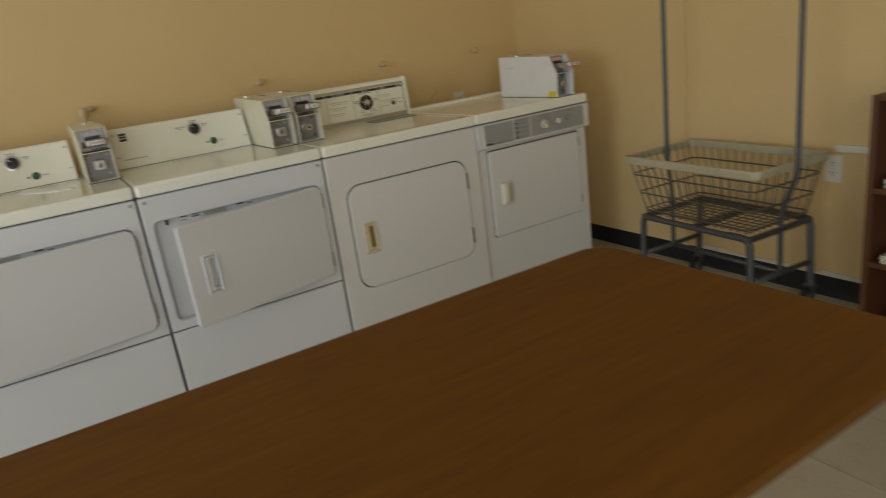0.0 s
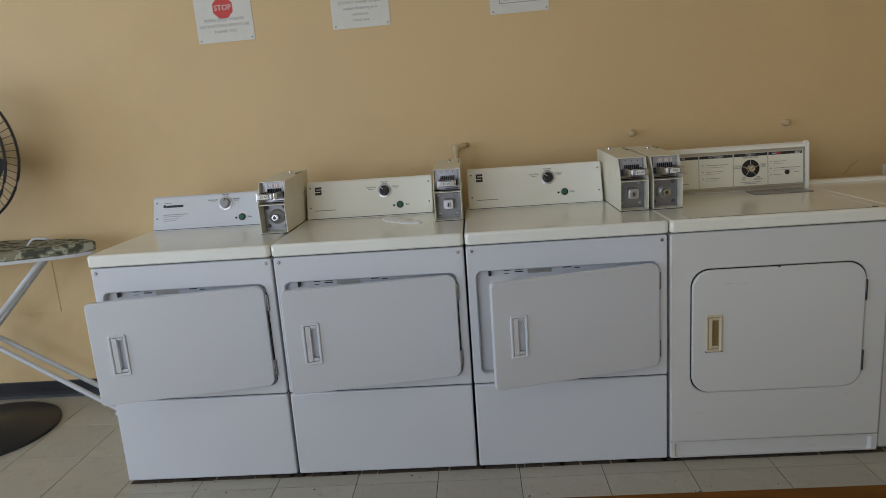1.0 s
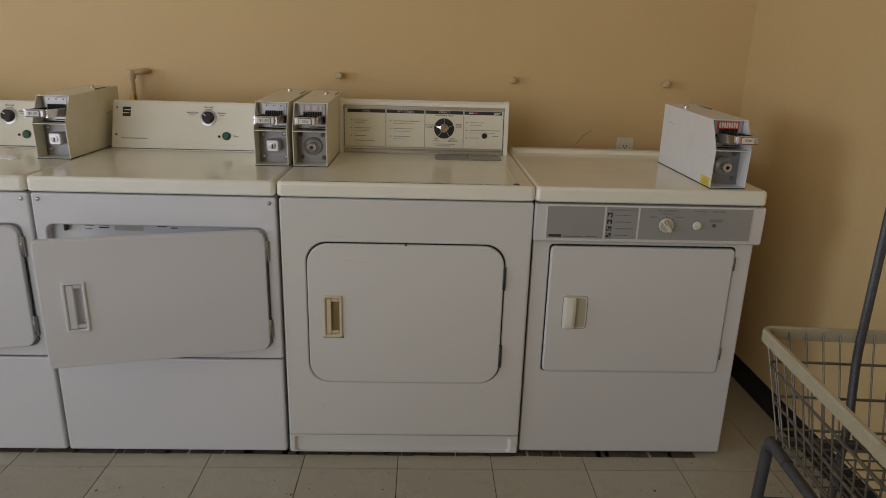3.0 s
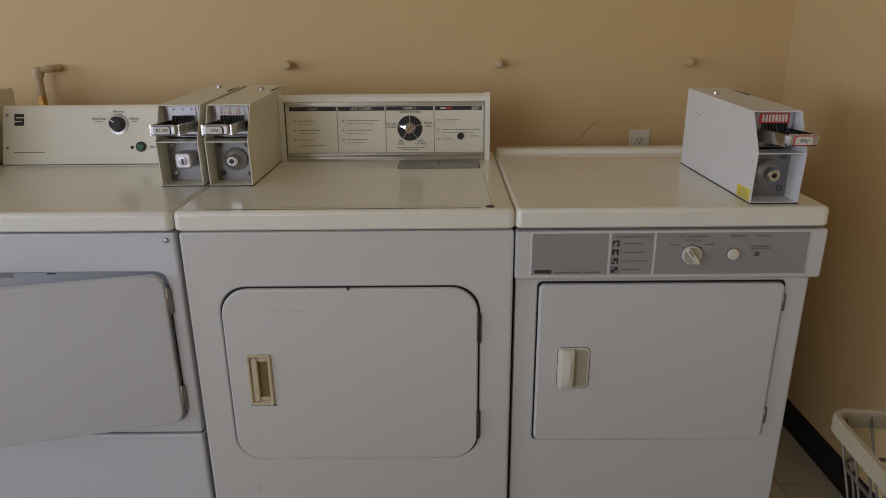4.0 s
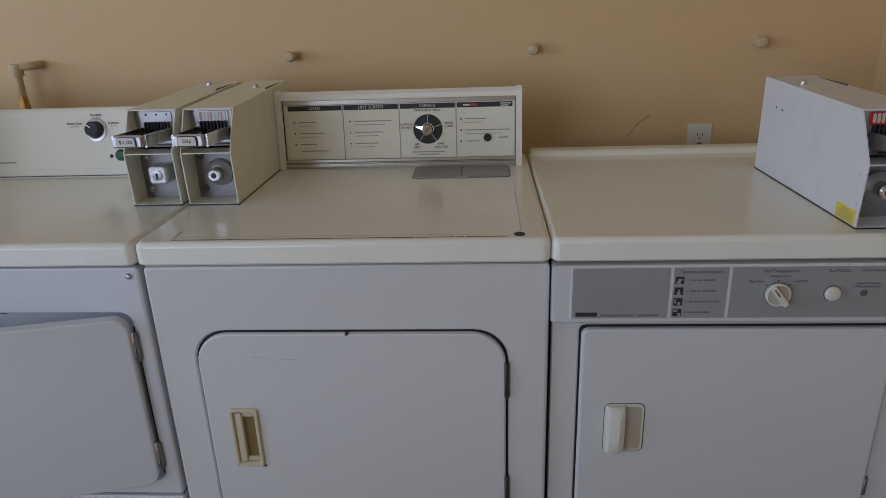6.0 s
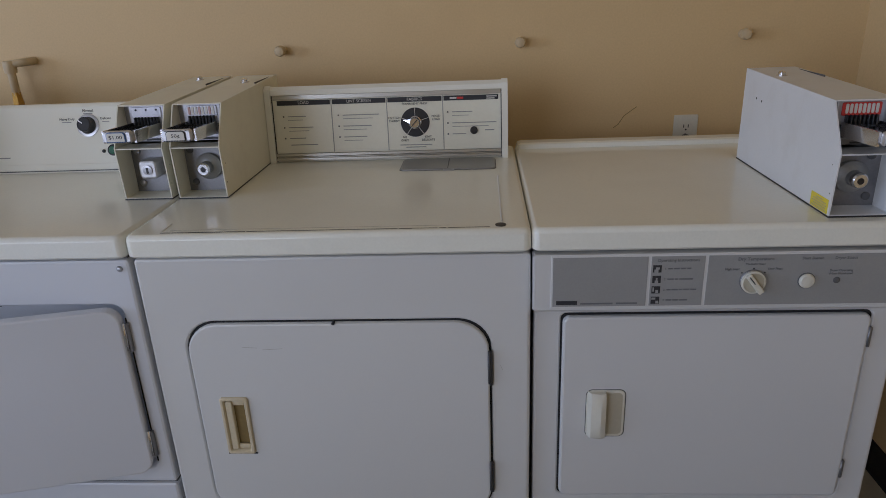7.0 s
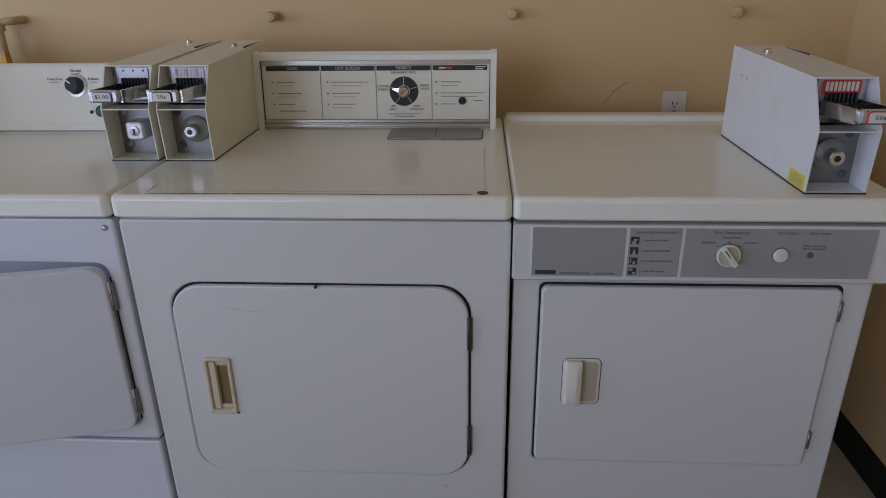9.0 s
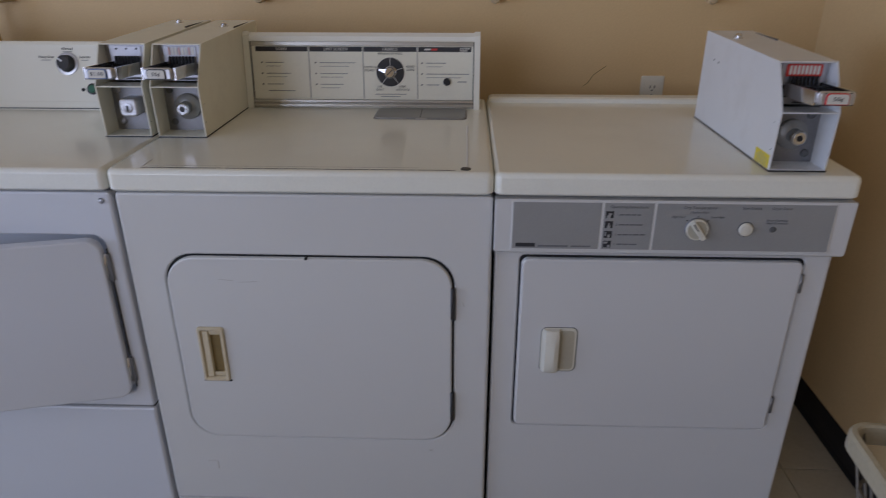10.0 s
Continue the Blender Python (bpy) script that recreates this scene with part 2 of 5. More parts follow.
def loft(rings, cap_first=True, cap_last=True, bm=None, closed=True):
    bm = bm or bmesh.new()
    made = [[bm.verts.new(p) for p in ring] for ring in rings]
    for a, b in zip(made, made[1:]):
        n = len(a)
        for i in range(n if closed else n - 1):
            bm.faces.new((a[i], a[(i + 1) % n], b[(i + 1) % n], b[i]))
    if cap_first:
        bm.faces.new(made[0])
    if cap_last:
        bm.faces.new(made[-1])
    return bm


def slab_y(x0, x1, z0, z1, y0, y1, r=0.01, edge=0.003, seg=6, bm=None):
    """A rounded plate that faces -y, with eased front edges."""
    def ring(inset, y):
        rr = [max(0.0005, q - inset) for q in (r if isinstance(r, (list, tuple)) else (r,) * 4)]
        return [Vector((u, y, v)) for u, v in rounded(x0 + inset, x1 - inset, z0 + inset, z1 - inset, rr, seg)]
    return loft([ring(edge, y0), ring(edge * 0.3, y0 + edge * 0.3), ring(0, y0 + edge), ring(0, y1)], bm=bm)


def slab_z(x0, x1, y0, y1, z0, z1, r=0.01, edge=0.003, seg=6, bm=None):
    """A rounded plate that lies flat, with eased upper edges."""
    def ring(inset, z):
        rr = [max(0.0005, q - inset) for q in (r if isinstance(r, (list, tuple)) else (r,) * 4)]
        return [Vector((u, v, z)) for u, v in rounded(x0 + inset, x1 - inset, y0 + inset, y1 - inset, rr, seg)]
    return loft([ring(0, z0), ring(0, z1 - edge), ring(edge * 0.3, z1 - edge * 0.3), ring(edge, z1)], bm=bm)


def turned(profile, seg=24, axis="y", centre=(0, 0, 0), bm=None):
    """A solid of revolution; profile: (radius, way along the axis)."""
    rings = []
    for r, h in profile:
        ring = []
        for i in range(seg):
            a = 2 * math.pi * i / seg
            c, s = r * math.cos(a), r * math.sin(a)
            p = {"y": (c, h, s), "z": (c, s, h), "x": (h, c, s)}[axis]
            ring.append(Vector(centre) + Vector(p))
        rings.append(ring)
    return loft(rings, bm=bm)


def tube(points, r, seg=8, bm=None, closed=False):
    """A round bar along points."""
    pts = [Vector(p) for p in points]
    rings = []
    n = len(pts)
    for i, p in enumerate(pts):
        a = pts[i - 1] if (i or closed) else pts[i]
        b = pts[(i + 1) % n] if (i < n - 1 or closed) else pts[i]
        d = (b - a).normalized()
        side = d.cross(Vector((0, 0, 1)) if abs(d.z) < 0.9 else Vector((1, 0, 0))).normalized()
        up = side.cross(d)
        rings.append([p + r * (math.cos(2 * math.pi * k / seg) * side + math.sin(2 * math.pi * k / seg) * up) for k in range(seg)])
    if closed:
        rings.append(rings[0])
        return loft(rings, False, False, bm)
    return loft(rings, True, True, bm)


def bend(points, r, seg=5):
    """The polyline with rounded corners."""
    pts = [Vector(p) for p in points]
    out = [pts[0]]
    for a, b, c in zip(pts, pts[1:], pts[2:]):
        p, q = b + (a - b).normalized() * r, b + (c - b).normalized() * r
        for i in range(seg + 1):
            s = i / seg
            out.append((1 - s) ** 2 * p + 2 * s * (1 - s) * b + s * s * q)
    return out + [pts[-1]]


def letters(text, size, mat, parent, where, name="lettering", align="CENTER", wide=1.0, thick=0.0002):
    """Flat words facing -y, their middle at where (in the parent's space)."""
    cu = bpy.data.curves.new("words", "FONT")
    cu.body, cu.size, cu.align_x, cu.align_y, cu.extrude, cu.resolution_u = text, size, align, "CENTER", thick, 2
    ob = bpy.data.objects.new("words", cu)
    scene.collection.objects.link(ob)
    me = bpy.data.meshes.new_from_object(ob.evaluated_get(bpy.context.evaluated_depsgraph_get()))
    bpy.data.objects.remove(ob)
    bpy.data.curves.remove(cu)
    me.transform(Matrix.Diagonal((wide, 1, 1, 1)))
    me.transform(pose(0, 0, 0, 90))
    me.name = name
    me.materials.clear()
    me.materials.append(mat)
    made = new(name, me)
    made.parent = parent
    made.matrix_basis = where if isinstance(where, Matrix) else pose(*where)
    return made


def bars(rows, mat, parent, y=-0.0006, name="fine_print", at=None):
    """Unreadable print as plain bars; rows: x0, x1, z, height."""
    bm = bmesh.new()
    for x0, x1, z, h in rows:
        box(x0, x1, y, y + 0.0005, z - h / 2, z + h / 2, bm=bm)
    ob = part(name, bm, mat, parent, at=at)
    return tagged(ob, kind="stuff") if len(rows) > 1 else ob


# ---- the room ----
def shell_wall(name, x0, x1, y0, y1, label, hole=None, mat=WALL):
    bm = bmesh.new()
    if hole and x1 - x0 > 1:
        h0, h1, z0, z1 = hole
        for a, b, c, d in ((x0, h0, 0, HIGH), (h1, x1, 0, HIGH), (h0, h1, 0, z0), (h0, h1, z1, HIGH)):
            box(a, b, y0, y1, c, d, bm=bm)
    elif hole:
        h0, h1, z0, z1 = hole
        for a, b, c, d in ((y0, h0, 0, HIGH), (h1, y1, 0, HIGH), (h0, h1, 0, z0), (h0, h1, z1, HIGH)):
            box(x0, x1, a, b, c, d, bm=bm)
    else:
        box(x0, x1, y0, y1, 0, HIGH, bm=bm)
    return tagged(part(name, bm, mat), label, "wall", kind="structure")


shell_wall("wall_north", WEST - 0.15, EAST + 0.15, NORTH, NORTH + 0.15, "peach-beige painted wall behind the row of dryers")
shell_wall("wall_east", EAST, EAST + 0.15, SOUTH, NORTH, "peach-beige painted side wall with black rubber base")
shell_wall("wall_south", WEST - 0.15, EAST + 0.15, SOUTH - 0.15, SOUTH, "peach-beige painted wall with a window opening", DOOR)
shell_wall("wall_west", WEST - 0.15, WEST, SOUTH, NORTH, "peach-beige painted wall with a wide window opening", WIN)
tagged(part("ceiling", box(WEST - 0.15, EAST + 0.15, SOUTH - 0.15, NORTH + 0.15, HIGH, HIGH + 0.12), CEIL), "plain off-white painted ceiling", "ceiling", kind="structure")

win = thing("window_1", (WEST, 0, 0), "wide aluminium-framed window letting in daylight", "window", kind="structure")
fr = bmesh.new()
for a, b, c, d in ((WIN[0], WIN[1], WIN[2], WIN[2] + 0.05), (WIN[0], WIN[1], WIN[3] - 0.05, WIN[3]), (WIN[0], WIN[0] + 0.05, WIN[2] + 0.05, WIN[3] - 0.05),
                   (WIN[1] - 0.05, WIN[1], WIN[2] + 0.05, WIN[3] - 0.05)):
    box(-0.10, -0.05, a, b, c, d, 0.004, 1, fr)
part("window_frame", fr, STEEL, win)
win2 = thing("window_2", (0, SOUTH, 0), "aluminium-framed window letting in daylight", "window", kind="structure")
fr = bmesh.new()
for a, b, c, d in ((DOOR[0], DOOR[1], DOOR[2], DOOR[2] + 0.05), (DOOR[0], DOOR[1], DOOR[3] - 0.05, DOOR[3]), (DOOR[0], DOOR[0] + 0.05, DOOR[2] + 0.05, DOOR[3] - 0.05),
                   (DOOR[1] - 0.05, DOOR[1], DOOR[2] + 0.05, DOOR[3] - 0.05)):
    box(a, b, -0.10, -0.05, c, d, 0.004, 1, fr)
part("window_frame", fr, STEEL, win2)

ground = tagged(part("floor", box(WEST - 0.15, EAST + 0.15, SOUTH - 0.15, NORTH + 0.15, -0.12, -0.004), GROUT), "worn cream vinyl tile floor with dark joints", "floor", kind="structure")


def base_run(name, a, b, wall, bm_axis):
    bm = bmesh.new()
    prof = ((0.0, 0.0), (0.013, 0.0), (0.006, 0.012), (0.004, 0.03), (0.004, 0.084), (0.002, 0.088), (0.0, 0.088))
    rings = []
    for s in (a, b):
        rings.append([Vector((s, wall - d, z)) if bm_axis == "x" else Vector((wall - d, s, z)) for d, z in prof])
    return tagged(part(name, loft(rings, bm=bm), RUBBER), "black rubber cove base along the wall", "baseboard", kind="structure")


base_run("baseboard", WEST, EAST - 0.013, NORTH, "x")
base_run("baseboard", SOUTH, NORTH, EAST, "y")
caulk = bmesh.new()
rng = random.Random(4)
y = -2.3
while y < -0.42:
    d = rng.uniform(0.05, 0.16)
    box(EAST - 0.006, EAST, y, y + d, 0.088, 0.100 + rng.uniform(0, 0.012), 0.001, 1, caulk)
    y += d
tagged(part("trim", caulk, CAULK), "ragged white caulk line above the black base", "trim", kind="structure")
tagged(part("trim", box(EAST - 0.012, EAST, -0.365, -0.325, 0.088, HIGH, 0.003, 1), WALL), "painted vertical batten on the side wall", "trim", kind="structure")


# ---- dryers ----
DECK = 0.908  # height of the tops
SEAM = 0.864  # underside of the lids


def dryer_body(x0, x1, front, opening, r, depth, mat, parent, back=0.72, foot=0.012, top=SEAM - 0.006, liner=None):
    """The cabinet: an eased box with a sunk door opening (x0, x1, z0, z1)."""
    bm = bmesh.new()
    e = 0.006

    def ring(i, yy, rr):
        return [Vector((u, yy, v)) for u, v in rounded(x0 + i, x1 - i, foot + i, top - i, rr, 3)]
    a, b, c = ring(e, front, 0.004), ring(e * 0.3, front + e * 0.3, 0.006), ring(0, front + e, 0.008)
    d = ring(0, front + back, 0.008)
    loft([a, b, c, d], False, True, bm)

    def hole(i, yy):
        return [Vector((u, yy, v)) for u, v in rounded(opening[0] + i, opening[1] - i, opening[2] + i, opening[3] - i, max(0.003, r - i), 8)]
    loft([hole(0, front), hole(0.002, front + 0.001), hole(0.004, front + 0.004), hole(0.005, front + depth)], False, True, bm)
    bm.edges.ensure_lookup_table()
    bm.verts.ensure_lookup_table()
    flat = [ed for ed in bm.edges if len(ed.link_faces) == 1 and all(abs(v.co.y - front) < 1e-6 for v in ed.verts)]
    bmesh.ops.remove_doubles(bm, verts=bm.verts, dist=1e-6)
    flat = [ed for ed in bm.edges if len(ed.link_faces) == 1 and all(abs(v.co.y - front) < 1e-6 for v in ed.verts)]
    bmesh.ops.triangle_fill(bm, use_beauty=True, edges=flat)
    return part("body", bm, mat, parent, smooth=True)


def lid(x0, x1, y0, y1, mat, parent, sunk=0.0, label="", lip=0.0):
    """The pressed top, its rim rounded and its middle slightly sunk."""
    def ring(i, z, rr):
        return [Vector((u, v, z)) for u, v in rounded(x0 + i, x1 - i, y0 + i, y1 - i, rr, 5)]
    rings = [ring(0.004, SEAM, 0.012), ring(0.0, SEAM + 0.004, 0.014), ring(0, DECK - 0.010, 0.014), ring(0.002, DECK - 0.004, 0.013), ring(0.005, DECK - 0.001, 0.012), ring(0.009, DECK, 0.010)]
    if sunk:
        for i, z in ((0.0, DECK), (0.005, DECK - sunk)):
            rings.append([Vector((u, v, z)) for u, v in rounded(x0 + 0.052 + i, x1 - 0.042 - i, y0 + 0.017 + i * 0.6, y1 - 0.05 - i, 0.014, 5)])
    bm = loft(rings)
    if lip:
        tmp = slab_z(x0 + 0.004, x1 - 0.004, y1 - 0.06, y1, DECK - 0.004, DECK + lip, 0.012, 0.012)
        merge(bm, tmp)
    return part("top", bm, mat, parent, label, smooth=True)


def door_slab(x0, x1, z0, z1, y0, y1, r, edge, hole, depth, seg=8):
    """A rounded door plate facing -y with a real cup sunk into it; hole: x0, x1, z0, z1."""
    bm = bmesh.new()

    def ring(inset, y):
        rr = [max(0.0005, q - inset) for q in (r if isinstance(r, (list, tuple)) else (r,) * 4)]
        return [Vector((u, y, v)) for u, v in rounded(x0 + inset, x1 - inset, z0 + inset, z1 - inset, rr, seg)]

    def cup(i, y):
        return [Vector((u, y, v)) for u, v in rounded(hole[0] + i, hole[1] - i, hole[2] + i, hole[3] - i, 0.004, 3)]
    loft([ring(edge, y0), ring(edge * 0.3, y0 + edge * 0.3), ring(0, y0 + edge), ring(0, y1)], False, True, bm)
    loft([cup(0, y0), cup(0.001, y0 + depth)], False, True, bm)
    bmesh.ops.remove_doubles(bm, verts=bm.verts, dist=1e-6)
    flat = [ed for ed in bm.edges if len(ed.link_faces) == 1 and all(abs(v.co.y - y0) < 1e-6 for v in ed.verts)]
    bmesh.ops.triangle_fill(bm, use_beauty=True, edges=flat)
    return bm


def cup_handle(cx, cz, w, h, rim, inner, parent, y, depth, label, grip_share=0.45):
    """A cup pull: raised moulded rim, a flush finger plate on one side and a deep cup on the other."""
    def ring(i, yy, rr):
        return [Vector((u, yy, v)) for u, v in rounded(cx - w / 2 + i, cx + w / 2 - i, cz - h / 2 + i, cz + h / 2 - i, rr, 4)]
    bm = loft([ring(0, y + 0.0005, 0.006), ring(0, y - 0.003, 0.006), ring(0.002, y - 0.0055, 0.005), ring(0.006, y - 0.0055, 0.004), ring(0.009, y - 0.002, 0.003), ring(0.0095, y + depth, 0.003)], False, False)
    hd = part("handle", bm, rim, parent, label, smooth=True)
    part("cup", box(cx - w / 2 + 0.009, cx + w / 2 - 0.009, y + depth - 0.0012, y + depth - 0.0002, cz - h / 2 + 0.009, cz + h / 2 - 0.009), inner, hd)
    gx0 = cx - w / 2 + 0.010
    gx1 = gx0 + (w - 0.020) * grip_share
    part("grip", slab_y(gx0, gx1, cz - h / 2 + 0.0105, cz + h / 2 - 0.0105, y - 0.003, y + depth - 0.002, 0.003, 0.002, 3), rim, hd, smooth=True)
    for z0, z1 in ((cz - h / 2 + 0.0105, cz - h / 2 + 0.021), (cz + h / 2 - 0.021, cz + h / 2 - 0.0105)):
        part("end_block", box(gx1 - 0.001, cx + w / 2 - 0.011, y + 0.001, y + depth - 0.002, z0, z1, 0.002, 2), rim, hd, smooth=True)
    return hd


def hinge(x, z, y, parent, long=0.055, mat=DULL, bright=True, wide=0.0055):
    """A slim dark leaf with its pin standing above it."""
    leaf = part("hinge", box(x, x + wide, y - 0.001, y + 0.007, z - long / 2, z + long / 2, 0.001, 1), mat, parent, "dull metal door hinge")
    pin = tube([(x - 0.0005, y - 0.002, z - long * 0.42), (x - 0.0005, y - 0.002, z + long * 0.54)], wide * 0.5, 8)
    part("pin", pin, CHROME if bright else mat, leaf, smooth=True)
    return leaf


def screw(x, y, z, parent, r=0.006, mat=STEEL):
    bm = turned([(r, 0), (r, -0.002), (r * 0.7, -0.0045), (r * 0.2, -0.005)], 12, "y", (x, y, z))
    return part("screw", bm, mat, parent, smooth=True)


def commercial_console(x0, x1, base_y, height, dial, button, parent, oval=False, mat=WHITE):
    """The upright control panel at the back of a coin dryer."""
    at = pose(0, base_y, DECK - 0.002, -19)
    w = bmesh.new()
    prof = [(0.0, 0.0), (0.0, height - 0.012), (0.003, height - 0.004), (0.010, height), (0.10, height - 0.04), (0.10, 0.035)]
    loft([[Vector((x, yy, zz)) for yy, zz in prof] for x in (x0, x1)], bm=w)
    bmesh.ops.bevel(w, geom=[e for e in w.edges if abs(e.verts[0].co.x - e.verts[1].co.x) < 1e-6], offset=0.003, segments=2, affect="EDGES")
    con = part("console", w, mat, parent, "upright control console", at)
    for sx in (x0 + 0.016, x1 - 0.014):
        for sz in (0.055, height - 0.03):
            screw(sx, 0, sz, con, 0.0035, DULL)
    part("base_seam", box(x0 + 0.002, x1 - 0.002, -0.0012, 0.004, 0.0045, 0.0068), SEAL, con)
    part("lower_fold", box(x0 + 0.003, x1 - 0.003, -0.0010, 0.004, 0.0075, 0.0235, 0.0008, 1), mat, con)
    dx, dz = dial
    kb = turned([(0.0295, 0.0), (0.0295, -0.002), (0.0265, -0.003), (0.0235, -0.0032)], 32, "y", (dx, 0, dz))
    part("dial_ring", kb, PLATE, con, smooth=True)
    knob = turned([(0.022, 0), (0.022, -0.004), (0.019, -0.008), (0.0185, -0.020), (0.015, -0.0215)], 28, "y", (dx, 0, dz))
    part("dial", knob, GREYPANEL if oval else BLACK, con, "black control dial" if not oval else "grey control dial", smooth=True)
    mark = box(-0.0015, 0.0015, -0.0222, -0.0212, 0.004, 0.018)
    part("pointer", mark, CHROME if not oval else INK, con, at=pose(dx, 0, dz, 0, -55 if not oval else 10, 0))
    bx, bz = button
    part("button_ring", turned([(0.0145, 0), (0.0145, -0.004), (0.011, -0.005)], 24, "y", (bx, 0, bz)), BLACK, con, smooth=True)
    part("start_button", turned([(0.0105, -0.002), (0.0105, -0.006), (0.008, -0.008)], 20, "y", (bx, 0, bz)), GREEN, con, "dark green start button", smooth=True)
    part("indicator", turned([(0.0045, 0), (0.0045, -0.002), (0.002, -0.003)], 12, "y", (bx - 0.026, 0, bz - 0.002)), BLACK, con, smooth=True)
    letters("Normal", 0.0095, INK, con, (dx, -0.0006, dz + 0.038))
    letters("Heavy Duty", 0.0085, INK, con, (dx - 0.056, -0.0006, dz + 0.017))
    letters("Delicate", 0.0085, INK, con, (dx + 0.047, -0.0006, dz + 0.017))
    letters("Start", 0.009, INK, con, (bx + 0.033, -0.0006, bz))
    bars([(dx - 0.012, dx + 0.012, dz + 0.0305, 0.0018), (dx - 0.07, dx - 0.045, dz + 0.009, 0.0018), (dx + 0.038, dx + 0.056, dz + 0.009, 0.0018)], GREYINK, con)
    if oval:
        bars([(x0 + 0.045, x0 + 0.055, height - 0.045, 0.012), (x0 + 0.057, x0 + 0.132, height - 0.047, 0.010)], INK, con, name="maker_mark")
        bars([(x0 + 0.05, x0 + 0.08, height - 0.032, 0.003), (x0 + 0.045, x0 + 0.15, height - 0.083, 0.003), (x0 + 0.045, x0 + 0.13, height - 0.091, 0.002),
              (x0 + 0.045, x0 + 0.11, height - 0.101, 0.002), (x0 + 0.045, x0 + 0.10, height - 0.109, 0.002)], GREYINK, con)
    else:
        mk = bars([(x0 + 0.036, x0 + 0.064, height - 0.044, 0.034)], INK, con, name="maker_mark")
        bars([(x0 + 0.042, x0 + 0.064, height - 0.038, 0.003), (x0 + 0.036, x0 + 0.058, height - 0.049, 0.003)], FACE, mk, -0.0009, "mark_stripe")
        bars([(x0 + 0.034, x0 + 0.125, 0.042, 0.003)], GREYINK, con)
    return con


def commercial_dryer(x0, x1, swing, console, label):
    """A white coin dryer with a lower panel and a swinging door that hinges on its east side."""
    dr = thing("dryer", ((x0 + x1) / 2, 0, 0), label, "dryer", "row of dryers")
    cx = (x0 + x1) / 2
    a, b = x0 - cx, x1 - cx
    hx = b - 0.037  # hinge line
    op = (a + 0.028, hx + 0.008, 0.376, 0.768)
    dryer_body(a, b, 0, op, 0.026, 0.03, WHITE, dr, foot=0.343)
    part("gap_strip", box(a + 0.004, b - 0.004, 0.008, 0.7, 0.336, 0.343), SEAL, dr)
    low = slab_y(a + 0.001, b - 0.001, 0.012, 0.3385, 0.0, 0.70, 0.006, 0.006, 3)
    part("lower_panel", low, WHITE, dr, smooth=True)
    part("top_gasket", box(a + 0.006, b - 0.006, 0.010, 0.70, SEAM - 0.006, SEAM), SEAL, dr)
    lid(a - 0.001, b + 0.001, -0.012, 0.68, LITTOPWHITE, dr, label="worn white top with smudges")
    for sx in (a + 0.020, b - 0.020):
        screw(sx, 0, 0.840, dr)
    # recess: drum port, labels and latch
    part("drum_port", turned([(0.15, 0.0285), (0.155, 0.024), (0.165, 0.024), (0.17, 0.0285)], 36, "y", ((op[0] + op[1]) / 2, 0, 0.55)), LINER, dr, smooth=True)
    part("drum_opening", turned([(0.15, 0.0285), (0.15, 0.0270), (0.05, 0.0268)], 36, "y", ((op[0] + op[1]) / 2, 0, 0.55)), CAVITY, dr)
    bars([(a + 0.13, a + 0.155, 0.757, 0.004), (a + 0.17, a + 0.20, 0.758, 0.004), (a + 0.17, a + 0.20, 0.75, 0.004), (a + 0.13, a + 0.15, 0.745, 0.002),
          (a + 0.34, a + 0.37, 0.757, 0.005), (a + 0.38, a + 0.40, 0.752, 0.003)], INK, dr, 0.0285, "rating_label")
    part("rating_plate", box(a + 0.215, a + 0.30, 0.0285, 0.0297, 0.742, 0.762), SILVER, dr)
    part("latch", box(a + 0.075, a + 0.084, 0.012, 0.028, 0.742, 0.762, 0.002, 1), BLACK, dr)
    # the door
    wide = 0.607
    at = pose(hx, -0.002, 0, 0, 0, swing)
    dz0, dz1 = 0.384, 0.762
    hw, hh, hcx, hcz = 0.060, 0.150, -wide + 0.090, 0.567
    shell = door_slab(-wide, 0, dz0, dz1, -0.018, 0.004, (0.016, 0.030, 0.030, 0.016), 0.004, (hcx - hw / 2 + 0.0045, hcx + hw / 2 - 0.0045, hcz - hh / 2 + 0.0045, hcz + hh / 2 - 0.0045), 0.0205)
    door = part("door", shell, WHITE, dr, "white door standing ajar" if swing > 5 else "", at, smooth=True)
    part("door_liner", slab_y(-wide + 0.05, -0.05, dz0 + 0.04, dz1 - 0.04, 0.004, 0.022, 0.03, 0.004), LINER, door, smooth=True)
    cup_handle(hcx, hcz, hw, hh, WHITE, WHITE, door, -0.018, 0.020, "white recessed cup handle")
    part("hinge_gap", box(hx + 0.0046, hx + 0.0072, -0.0008, 0.004, dz0 + 0.014, dz1 - 0.026), CAVITY, dr)
    for hz in (0.696, 0.446):
        hinge(hx + 0.003, hz, -0.007, dr, 0.062, DULL, True, 0.0085)
    oval, (c0, c1, cy, ch, dial, btn) = console
    commercial_console(c0 - cx, c1 - cx, cy, ch, (dial[0] - cx, dial[1]), (btn[0] - cx, btn[1]), dr, oval, WHITE if oval else WARMLIT)
    for lx in (a + 0.06, b - 0.06):
        for ly in (0.06, 0.62):
            part("foot", turned([(0.02, 0), (0.02, 0.008), (0.008, 0.012)], 12, "z", (lx, ly, 0)), BLACK, dr)
    return dr


